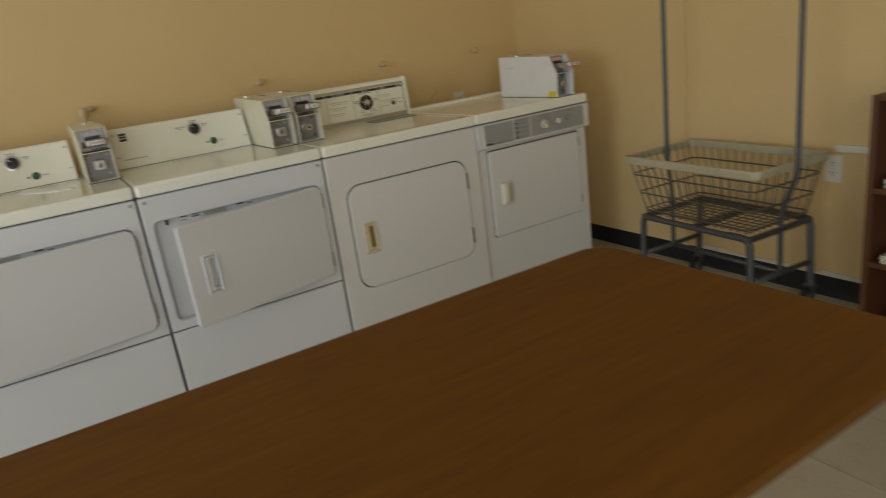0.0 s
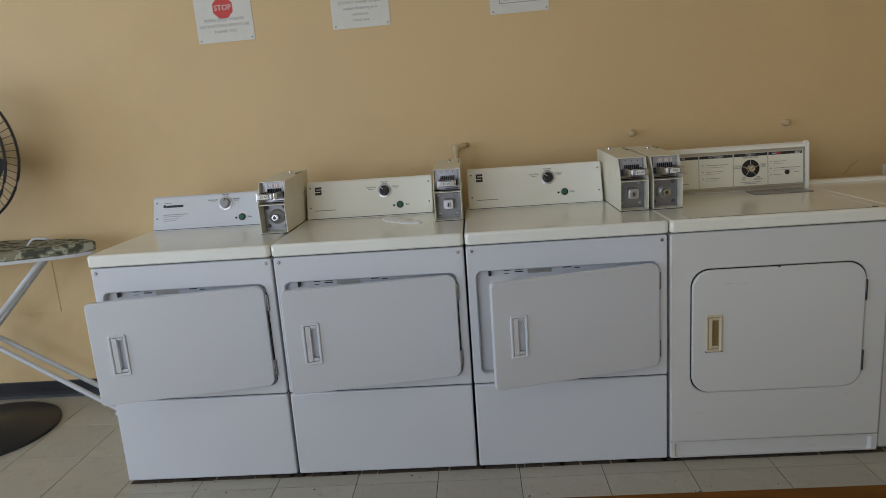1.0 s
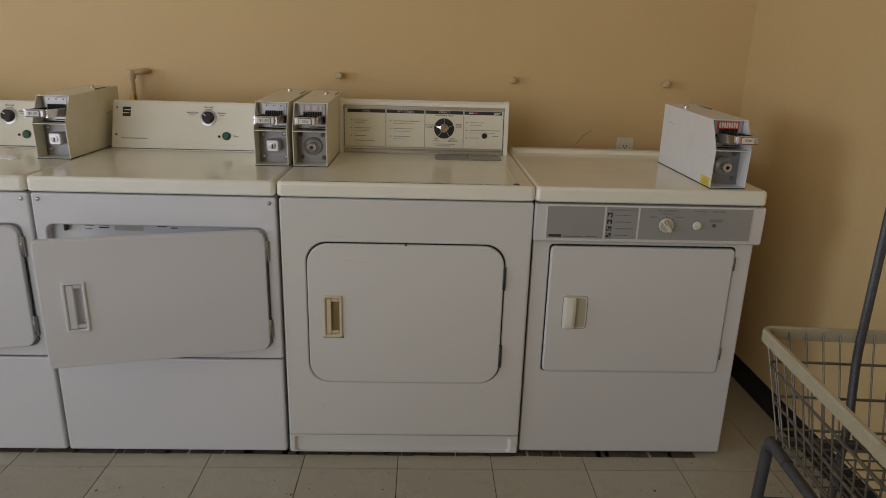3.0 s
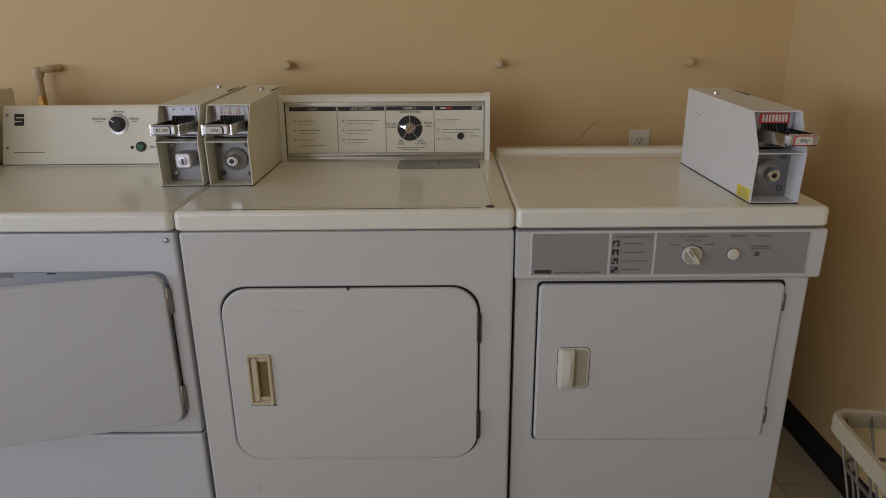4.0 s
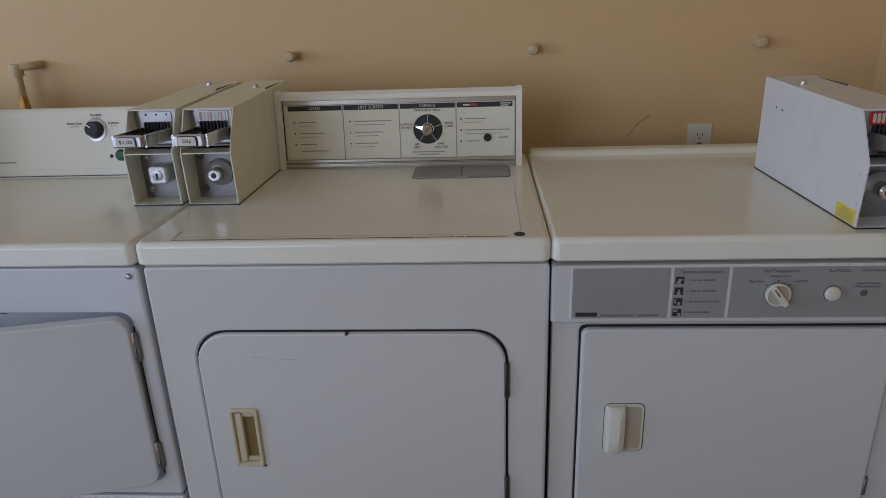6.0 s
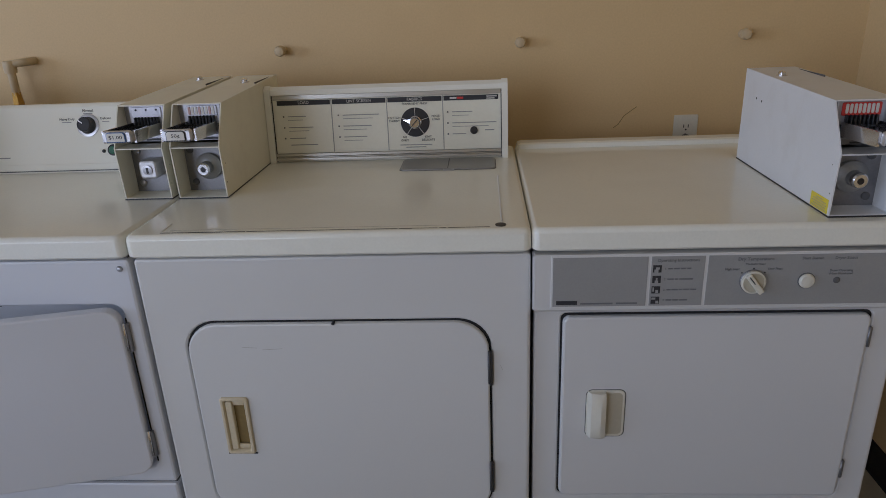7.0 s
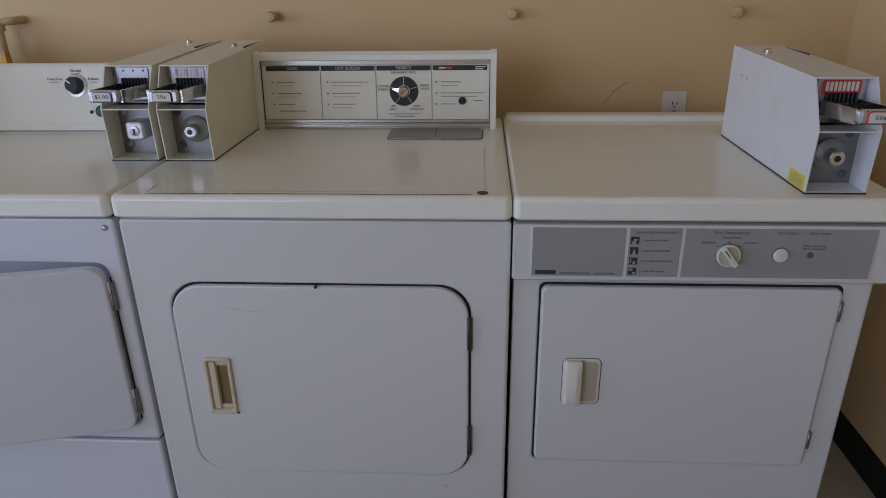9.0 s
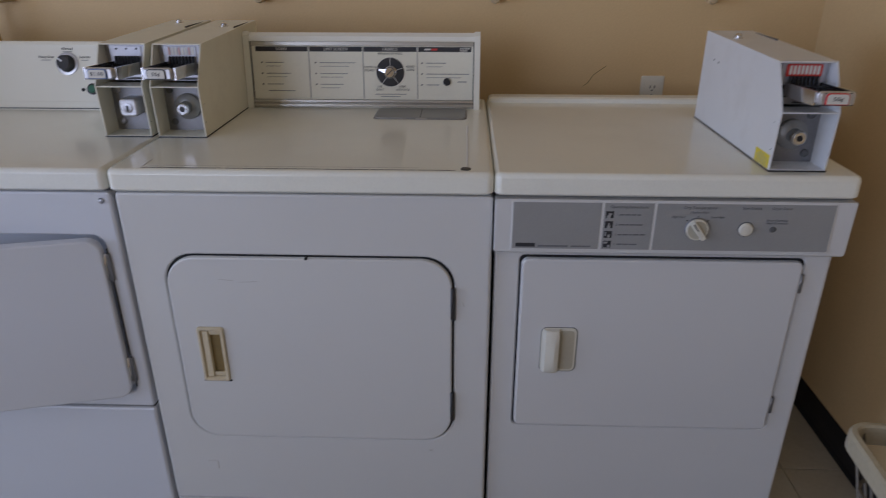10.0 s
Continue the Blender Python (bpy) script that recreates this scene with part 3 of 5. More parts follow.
commercial_dryer(-2.058, -1.393, 11.0, (True, (-2.033, -1.5, 0.462, 0.153, (-1.716, 0.106), (-1.645, 0.042))), "white coin dryer at the row's end, door ajar, one grey dial")
commercial_dryer(-1.386, -0.706, 9.5, (False, (-1.372, -0.835, 0.490, 0.171, (-1.037, 0.112), (-0.973, 0.048))), "white coin dryer with door ajar and soap residue on top")
commercial_dryer(-0.699, 0.000, 14.2, (False, (-0.683, -0.122, 0.500, 0.181, (-0.345, 0.121), (-0.279, 0.056))), "white coin dryer with wide-open ajar door beside ivory dryer")


def ivory_dryer():
    x0, x1 = 0.008, 0.749
    dr = thing("dryer", (x0, 0, 0), "ivory coin dryer with printed instruction console and yellowed handle", "dryer", "row of dryers")
    b = x1 - x0
    op = (0.068, 0.675, 0.262, 0.730)
    dryer_body(0, b + 0.004, 0, op, 0.068, 0.012, IVORY, dr, foot=0.0745)
    part("door_gap", slab_y(op[0] + 0.0045, op[1] - 0.0045, op[2] + 0.0045, op[3] - 0.0045, 0.0035, 0.0119, 0.064, 0.0003, 8), CAVITY, dr)
    part("top_gasket", box(0.006, b - 0.006, 0.010, 0.70, SEAM - 0.006, SEAM), SEAL, dr)
    tp = lid(-0.003, b + 0.004, -0.012, 0.685, LITTOPIVORY, dr, 0.0, "glossy ivory top with chipped black front edge")
    hw, hh, hcx, hcz = 0.058, 0.136, 0.1505, 0.4915
    shell = door_slab(op[0] + 0.0078, op[1] - 0.0085, op[2] + 0.0068, op[3] - 0.0078, -0.006, 0.010, 0.064, 0.004, (hcx - hw / 2 + 0.0045, hcx + hw / 2 - 0.0045, hcz - hh / 2 + 0.0045, hcz + hh / 2 - 0.0045), 0.0090)
    door = part("door", shell, IVORY, dr, smooth=True)
    pull = cup_handle(hcx, hcz, hw, hh, TAN, TANDARK, door, -0.006, 0.0086, "yellowed plastic cup handle", 0.36)
    part("handle_gap", slab_y(hcx - hw / 2 - 0.001, hcx + hw / 2 + 0.003, hcz - hh / 2 - 0.0024, hcz - hh / 2 + 0.002, -0.0066, -0.005, 0.001, 0.0003), BLACK, pull)
    for hz in (0.62, 0.362):
        hinge(0.667, hz, -0.005, dr, 0.075, IRON, False)
    def kick_ring(left, right, low, high, yy, rr):
        return [Vector((u, yy, v)) for u, v in rounded(left, b - right, low, high, rr, 3)]
    kick = loft([kick_ring(0.0, -0.004, 0.012, 0.0740, 0.70, 0.002), kick_ring(0.0, -0.004, 0.012, 0.0740, 0.006, 0.002), kick_ring(0.005, 0.001, 0.012, 0.0740, 0.0, 0.002),
                 kick_ring(0.016, 0.020, 0.014, 0.0705, 0.0, 0.012), kick_ring(0.024, 0.030, 0.014, 0.0650, 0.009, 0.010)])
    part("kick_panel", kick, IVORY, dr, "pressed toe panel", smooth=True)
    part("knockout", slab_y(0.092, 0.116, 0.165, 0.190, -0.0012, 0.001, 0.002, 0.0008), IVORY, dr)
    part("latch_mark", turned([(0.003, 0), (0.003, -0.008)], 10, "y", (0.37, 0, 0.7225)), BLACK, dr)
    rng = random.Random(9)
    chips = bmesh.new()
    x = 0.062
    while x < 0.64:
        d = rng.uniform(0.01, 0.06)
        hgt = rng.uniform(0.0010, 0.0022)
        box(x, x + d, 0.0045 - hgt, 0.0045, DECK - 0.002, DECK + 0.0006, bm=chips)
        x += d + rng.choice((0, 0, 0, 0.003))
    part("chipped_edge", chips, BLACK, tp)
    part("top_crease", box(0.692, 0.6955, 0.035, 0.36, DECK - 0.001, DECK + 0.0012, 0.0008, 1), IVORY, tp)
    part("top_crease", box(0.060, 0.063, 0.010, 0.055, DECK - 0.001, DECK + 0.0010, 0.0008, 1), IVORY, tp)
    part("scratch_line", box(0.075, 0.60, 0.0175, 0.0185, DECK - 0.001, DECK + 0.0004), SMUDGE, tp)
    part("plug_hole", turned([(0.010, DECK - 0.001), (0.010, DECK + 0.0012), (0.004, DECK + 0.0014)], 16, "z", (0.691, 0.014, 0)), BLACK, tp)
    lint = part("lint_cover", slab_z(0.461, 0.690, 0.424, 0.532, DECK - 0.004, DECK + 0.004, 0.012, 0.002), WORNSTEEL, dr, "brushed steel lint screen cover", smooth=True)
    part("cover_gap", slab_z(0.4590, 0.6920, 0.4220, 0.5335, DECK - 0.003, DECK + 0.0009, 0.013, 0.0004), SEAL, lint)
    part("lint_lip", box(0.565, 0.592, 0.418, 0.426, DECK - 0.001, DECK + 0.003, 0.001, 1), STEEL, lint)
    part("cover_seam", box(0.575, 0.577, 0.428, 0.528, DECK + 0.0036, DECK + 0.0046), SEAL, lint)
    scuff = bmesh.new()
    for sx, sz, ln, an in ((0.20, 0.672, 0.03, 4), (0.245, 0.668, 0.04, -3), (0.62, 0.235, 0.012, 30), (0.62, 0.236, 0.012, -40), (0.52, 0.035, 0.03, 2), (0.69, 0.62, 0.012, 70)):
        tmp = box(-ln / 2, ln / 2, -0.0003, 0.0, -0.0003, 0.0003)
        yy = -0.0062 if 0.27 < sz < 0.72 and sx < 0.66 else (0.0087 if sz < 0.07 else -0.0002)
        bmesh.ops.transform(tmp, matrix=pose(sx, yy, sz, 0, an, 0), verts=tmp.verts)
        merge(scuff, tmp)
    tagged(part("scuffing", scuff, SMUDGE, dr), kind="stuff")
    # console
    c0, c1, h = 0.112, 0.724, 0.190
    at = pose(0, 0.548, DECK - 0.002, -5)
    hood = bmesh.new()
    for e0, e1 in ((c0, c0 + 0.015), (c1 - 0.015, c1)):
        prof = [(-0.012, 0.0), (-0.012, h - 0.004), (0.0, h + 0.006), (0.13, h - 0.014), (0.13, 0.0)]
        loft([[Vector((xx, yy, zz)) for yy, zz in prof] for xx in (e0, e1)], bm=hood)
    prof = [(0.004, 0.0), (0.004, h - 0.020), (-0.010, h - 0.018), (-0.008, h - 0.006), (0.004, h + 0.003), (0.125, h - 0.016), (0.125, 0.0)]
    loft([[Vector((xx, yy, zz)) for yy, zz in prof] for xx in (c0 + 0.015, c1 - 0.015)], bm=hood)
    con = part("console", hood, WARMLIT, dr, "ivory console with silver trim and printed face", at)
    part("upper_trim", box(c0 + 0.016, c1 - 0.016, -0.002, 0.004, h - 0.030, h - 0.0185, 0.001, 1), SILVER, con)
    part("shadow_gap", box(c0 + 0.016, c1 - 0.016, -0.0025, 0.004, h - 0.0190, h - 0.0175), BLACK, con)
    for gx in (c0 + 0.0152, c1 - 0.0170):
        part("shadow_gap", box(gx, gx + 0.0018, -0.003, 0.004, 0.004, h - 0.018), BLACK, con)
    lower = bmesh.new()
    for z0, z1, yy in ((0.006, 0.013, -0.006), (0.013, 0.016, -0.002), (0.017, 0.024, -0.006)):
        box(c0 + 0.016, c1 - 0.016, yy, 0.004, z0, z1, 0.0008, 1, lower)
    part("lower_trim", lower, SILVER, con, "bright trim strip")
    face = part("face_plate", box(c0 + 0.016, c1 - 0.016, 0.001, 0.004, 0.025, h - 0.030), FACE, con)
    f0, f1, zt = 0.1375, 0.7035, h - 0.032
    wd = (f1 - f0) / 4
    for i in range(4):
        part("heading_bar", box(f0 + i * wd + 0.0025, f0 + (i + 1) * wd - 0.0025, 0.0003, 0.0012, zt - 0.012, zt), INK, con)
    for i in range(1, 4):
        part("divider_line", box(f0 + i * wd - 0.001, f0 + i * wd + 0.001, 0.0003, 0.0012, 0.026, zt + 0.001), GREYINK, con)
    for i, word in enumerate(("LOAD", "LINT SCREEN", "FABRICS")):
        letters(word, 0.0105, PAPER, con, (f0 + (i + 0.5) * wd, -0.0002, zt - 0.006))
    rows, dots = [], []
    for i, spec in ((0, ((0.025, 0.055), (0.025, 0.075), (0.025, 0.05))), (1, ((0.025, 0.11), (0.025, 0.085), (0.025, 0.07))), (3, ((0.02, 0.06), (0.02, 0.13), (0.02, 0.04)))):
        for k, (s, ln) in enumerate(spec):
            z = zt - 0.040 - k * 0.0275
            dots.append((f0 + i * wd + s - 0.010, f0 + i * wd + s - 0.0065, z, 0.0035))
            rows.append((f0 + i * wd + s + 0.003, f0 + i * wd + s + 0.003 + ln * 0.85, z, 0.0020))
            if k < 2 or i == 1:
                rows.append((f0 + i * wd + s + 0.003, f0 + i * wd + s + 0.003 + ln * 0.7, z - 0.009, 0.0013))
    rows += [(f0 + 0.03, f0 + 0.10, 0.046, 0.0022), (f0 + 2 * wd + 0.03, f1 - wd - 0.03, 0.0385, 0.002), (f0 + 2 * wd + 0.045, f1 - wd - 0.045, 0.0325, 0.002),
             (f0 + 3 * wd + 0.105, f0 + 3 * wd + 0.128, zt - 0.0870, 0.0026)]
    bars(rows, GREYINK, con, -0.0002)
    bars(dots, INK, con, -0.0002, "bullet_column")
    bars([(f1 - 0.032, f1 - 0.006, zt - 0.004, 0.0025), (f1 - 0.032, f1 - 0.012, zt - 0.009, 0.0025), (f0 + 3 * wd + 0.018, f0 + 3 * wd + 0.035, zt - 0.006, 0.004)], PAPER, con, -0.0002)
    bars([(f0 + 3 * wd + 0.036, f0 + 3 * wd + 0.052, zt - 0.006, 0.005)], REDINK, con, -0.0002, "red_mark")
    dx, dz = 0.491, 0.095
    disc = turned([(0.0365, 0.0012), (0.0365, -0.0006), (0.01, -0.0008)], 40, "y", (dx, 0, dz))
    part("dial_plate", disc, BLACK, con)
    spokes = bmesh.new()
    for an in (90, 18, -54, -126, 162):
        tmp = box(0.016, 0.036, -0.0014, -0.0008, -0.0006, 0.0006)
        bmesh.ops.transform(tmp, matrix=pose(dx, 0, dz, 0, -an, 0), verts=tmp.verts)
        merge(spokes, tmp)
    part("dial_pattern", spokes, PAPER, con)
    kn = part("dial", turned([(0.016, 0), (0.016, -0.004), (0.0135, -0.006), (0.0125, -0.018), (0.011, -0.020)], 28, "y", (dx, 0, dz)), CHROME, con, "chrome dial knob", smooth=True)
    pt = loft([[Vector((-0.032, -0.002, 0)), Vector((-0.006, -0.002, 0.008)), Vector((-0.006, -0.002, -0.008))], [Vector((-0.032, -0.005, 0)), Vector((-0.006, -0.009, 0.007)), Vector((-0.006, -0.009, -0.007))]])
    part("dial_pointer", pt, CHROME, con, at=pose(dx, 0, dz, 0, 12, 0))
    part("dial_notch", box(-0.001, 0.001, -0.0208, -0.0198, -0.009, 0.009), BLACK, con, at=pose(dx, 0, dz, 0, 45, 0))
    for wds, px, pz in (("PERMANENT PRESS", dx, dz + 0.046), ("COTTON", dx - 0.053, dz + 0.012), ("STURDY", dx - 0.053, dz + 0.004), ("MIXED", dx + 0.053, dz + 0.014), ("LOAD", dx + 0.053, dz + 0.006),
                        ("AIR", dx - 0.028, dz - 0.037), ("ONLY", dx - 0.028, dz - 0.045), ("KNIT", dx + 0.032, dz - 0.037), ("DELICATE", dx + 0.032, dz - 0.045)):
        letters(wds, 0.0075, INK, con, (px, 0.0003, pz))
    part("start_button", turned([(0.0095, 0.001), (0.0095, -0.004), (0.007, -0.007)], 20, "y", (f0 + 3 * wd + 0.077, 0, zt - 0.0870)), BLACK, con, smooth=True)
    for px in (0.06, 0.68):
        for py in (0.06, 0.62):
            part("foot", turned([(0.02, 0), (0.02, 0.008), (0.008, 0.012)], 12, "z", (px, py, 0)), BLACK, dr)
    return dr


ivory_dryer()


def front_panel_dryer():
    x0, x1 = 0.760, 1.431
    dr = thing("dryer", (x0, 0, 0), "off-white dryer with grey front control panel below its top", "dryer", "row of dryers")
    b = x1 - x0
    y = 0.012
    op = (0.047, 0.623, 0.304, 0.733)
    dryer_body(0, b, y, op, 0.016, 0.012, BISQUE, dr, foot=0.012)
    part("door_gap", slab_y(op[0] + 0.0038, op[1] - 0.0038, op[2] + 0.0038, op[3] - 0.0038, y + 0.003, y + 0.0119, 0.012, 0.0003), CAVITY, dr)
    door = part("door", slab_y(op[0] + 0.0075, op[1] - 0.0075, op[2] + 0.0065, op[3] - 0.0085, y - 0.008, y + 0.010, 0.014, 0.005), BISQUE, dr, smooth=True)
    # a scooped pull: shallow tray with a bulging grip at one side
    hx0, hx1, hz0, hz1 = 0.104, 0.179, 0.459, 0.566
    hd = part("handle", slab_y(hx0, hx1, hz0, hz1, y - 0.010, y - 0.006, 0.012, 0.0015), CREAM, door, "off-white scooped handle", smooth=True)
    part("scoop", slab_y(hx0 + 0.036, hx1 - 0.005, hz0 + 0.006, hz1 - 0.006, y - 0.0106, y - 0.009, 0.008, 0.0004), SCOOP, hd)
    part("handle_gap", slab_y(hx0 - 0.0014, hx1 + 0.0016, hz0 - 0.0014, hz1 + 0.0014, y - 0.0086, y - 0.006, 0.013, 0.0003), SEAL, hd)
    grip = bmesh.new()
    rings = []
    for z, s in ((hz0 + 0.002, 0.6), (hz0 + 0.012, 0.95), (hz0 + 0.05, 1.0), (hz1 - 0.012, 0.95), (hz1 - 0.002, 0.6)):
        rings.append([Vector((hx0 + 0.002, y - 0.009, z)), Vector((hx0 + 0.008, y - 0.009 - 0.016 * s, z)), Vector((hx0 + 0.026, y - 0.009 - 0.022 * s, z)), Vector((hx0 + 0.036, y - 0.009 - 0.018 * s, z)), Vector((hx0 + 0.036, y - 0.009, z))])
    part("grip", loft(rings, bm=grip), CREAM, hd, smooth=True)
    for hz in (0.675, 0.375):
        hinge(op[1] - 0.006, hz, y - 0.004, dr, 0.042, DULL, False)
    part("top_gasket", box(0.0, b, 0.010, 0.70, SEAM - 0.006, SEAM), SEAL, dr)
    lid(-0.006, b + 0.008, -0.012, 0.690, LITTOPIVORY, dr, 0.0, "glossy off-white top with raised back ledge", 0.014)
    # control panel: a wedge standing proud of the front
    w = bmesh.new()
    prof = [(-0.014, SEAM - 0.006), (-0.012, 0.748), (-0.004, 0.742), (0.02, 0.742), (0.02, SEAM - 0.006)]
    loft([[Vector((xx, yy, zz)) for yy, zz in prof] for xx in (-0.004, b + 0.008)], bm=w)
    bmesh.ops.bevel(w, geom=[e for e in w.edges if e.calc_length() < 0.2], offset=0.003, segments=2, affect="EDGES")
    pan = part("control_panel", w, BISQUE, dr, "grey printed control panel in off-white surround")
    yf = -0.0145
    part("panel_border", box(0.028, 0.642, yf - 0.0004, yf + 0.004, 0.7535, 0.8565, 0.001, 1), IVORY, pan)
    for p0, p1 in ((0.0315, 0.199), (0.205, 0.298), (0.304, 0.6385)):
        part("grey_field", box(p0, p1, yf - 0.0012, yf + 0.002, 0.757, 0.853), GREYPANEL, pan)
    ti = yf - 0.0018
    letters("Operating Instructions", 0.0080, DIMINK, pan, (0.2515, ti, 0.8455))
    letters("Dry Temperature", 0.0086, DIMINK, pan, (0.385, ti, 0.8455))
    letters("Medium Heat", 0.0062, DIMINK, pan, (0.385, ti, 0.8360))
    letters("High Heat", 0.0062, DIMINK, pan, (0.346, ti, 0.8265))
    letters("Low Heat", 0.0062, DIMINK, pan, (0.420, ti, 0.8265))
    letters("Start Button", 0.0074, DIMINK, pan, (0.482, ti, 0.8455))
    letters("Dryer Status", 0.0074, DIMINK, pan, (0.538, ti, 0.8455))
    letters("Dryer Operating", 0.0058, DIMINK, pan, (0.533, ti, 0.8215))
    letters("When Illuminated", 0.0058, DIMINK, pan, (0.533, ti, 0.8155))
    bars([(0.038, 0.076, 0.7645, 0.008)], INK, pan, ti, "maker_mark")
    bars([(0.082, 0.140, 0.7625, 0.003), (0.146, 0.184, 0.7625, 0.003)], DIMINK, pan, ti)
    for i in range(4):
        z = 0.8295 - i * 0.0205
        pic = part("pictogram", box(0.208, 0.223, ti, ti + 0.0005, z - 0.007, z + 0.007), INK, pan)
        shapes = ([(0.2105, 0.2175, z - 0.004, 0.006), (0.2130, 0.2195, z + 0.001, 0.004)], [(0.2125, 0.2185, z - 0.0045, 0.005), (0.2140, 0.2170, z + 0.0005, 0.005)],
                  [(0.2095, 0.2120, z + 0.001, 0.008), (0.2150, 0.2195, z - 0.0030, 0.006)], [(0.2090, 0.2160, z + 0.0035, 0.004), (0.2165, 0.2215, z - 0.0035, 0.005)])[i]
        bars(shapes, GREYPANEL, pic, ti - 0.0004, "pictogram_mark")
        letters("%d." % (i + 1), 0.0060, DIMINK, pan, (0.2305, ti, z))
        x, words = 0.2345, ((0.010, 0.012, 0.011, 0.009), (0.013, 0.008, 0.026), (0.009, 0.013, 0.007, 0.013, 0.012), (0.012, 0.012, 0.016))[i]
        row = []
        for wd in words:
            row.append((x, x + wd - 0.0018, z, 0.0024))
            x += wd
        bars(row, DIMINK, pan, ti)
    kx, kz = 0.383, 0.803
    part("dial_base", turned([(0.0225, yf), (0.0225, yf - 0.004), (0.020, yf - 0.006)], 28, "y", (kx, 0, kz)), DULL, pan, smooth=True)
    kb = turned([(0.0205, yf - 0.004), (0.0195, yf - 0.008), (0.017, yf - 0.009)], 28, "y", (kx, 0, kz))
    part("dial", kb, SCOOP, pan, "white rotary dial with brown face", smooth=True)
    ringm = turned([(0.0212, yf - 0.004), (0.0212, yf - 0.0095), (0.0185, yf - 0.0105), (0.0180, yf - 0.008)], 28, "y", (kx, 0, kz))
    part("dial_rim", ringm, CREAM, pan, smooth=True)
    part("dial_grip", box(-0.0055, 0.0055, yf - 0.018, yf - 0.008, -0.0225, 0.0205, 0.0025), CREAM, pan, at=pose(kx, 0, kz, 0, -38, 0))
    part("dial_line", box(-0.0009, 0.0009, yf - 0.0185, yf - 0.0175, 0.001, 0.018), INK, pan, at=pose(kx, 0, kz, 0, -38, 0))
    dots = []
    for an in (-48, 0, 48):
        px, pz = kx + 0.0265 * math.sin(radians(an)), kz + 0.0245 * math.cos(radians(an))
        dots.append((px - 0.0013, px + 0.0013, pz, 0.0020))
    bars(dots, INK, pan, ti, "heat_scale")
    part("button_ring", turned([(0.0150, yf), (0.0150, yf - 0.002), (0.0135, yf - 0.003)], 24, "y", (0.476, 0, 0.803)), SEAL, pan, smooth=True)
    part("start_button", turned([(0.0135, yf), (0.0135, yf - 0.005), (0.011, yf - 0.008), (0.004, yf - 0.009)], 24, "y", (0.476, 0, 0.803)), CREAM, pan, "round off-white start button", smooth=True)
    part("status_lamp", turned([(0.006, yf), (0.006, yf - 0.002), (0.003, yf - 0.003)], 14, "y", (0.528, 0, 0.803)), SEAL, pan, smooth=True)
    for px in (0.06, 0.60):
        for py in (0.06, 0.62):
            part("foot", turned([(0.02, 0), (0.02, 0.008), (0.008, 0.012)], 12, "z", (px, py, 0)), BLACK, dr)
    return dr


front_panel_dryer()


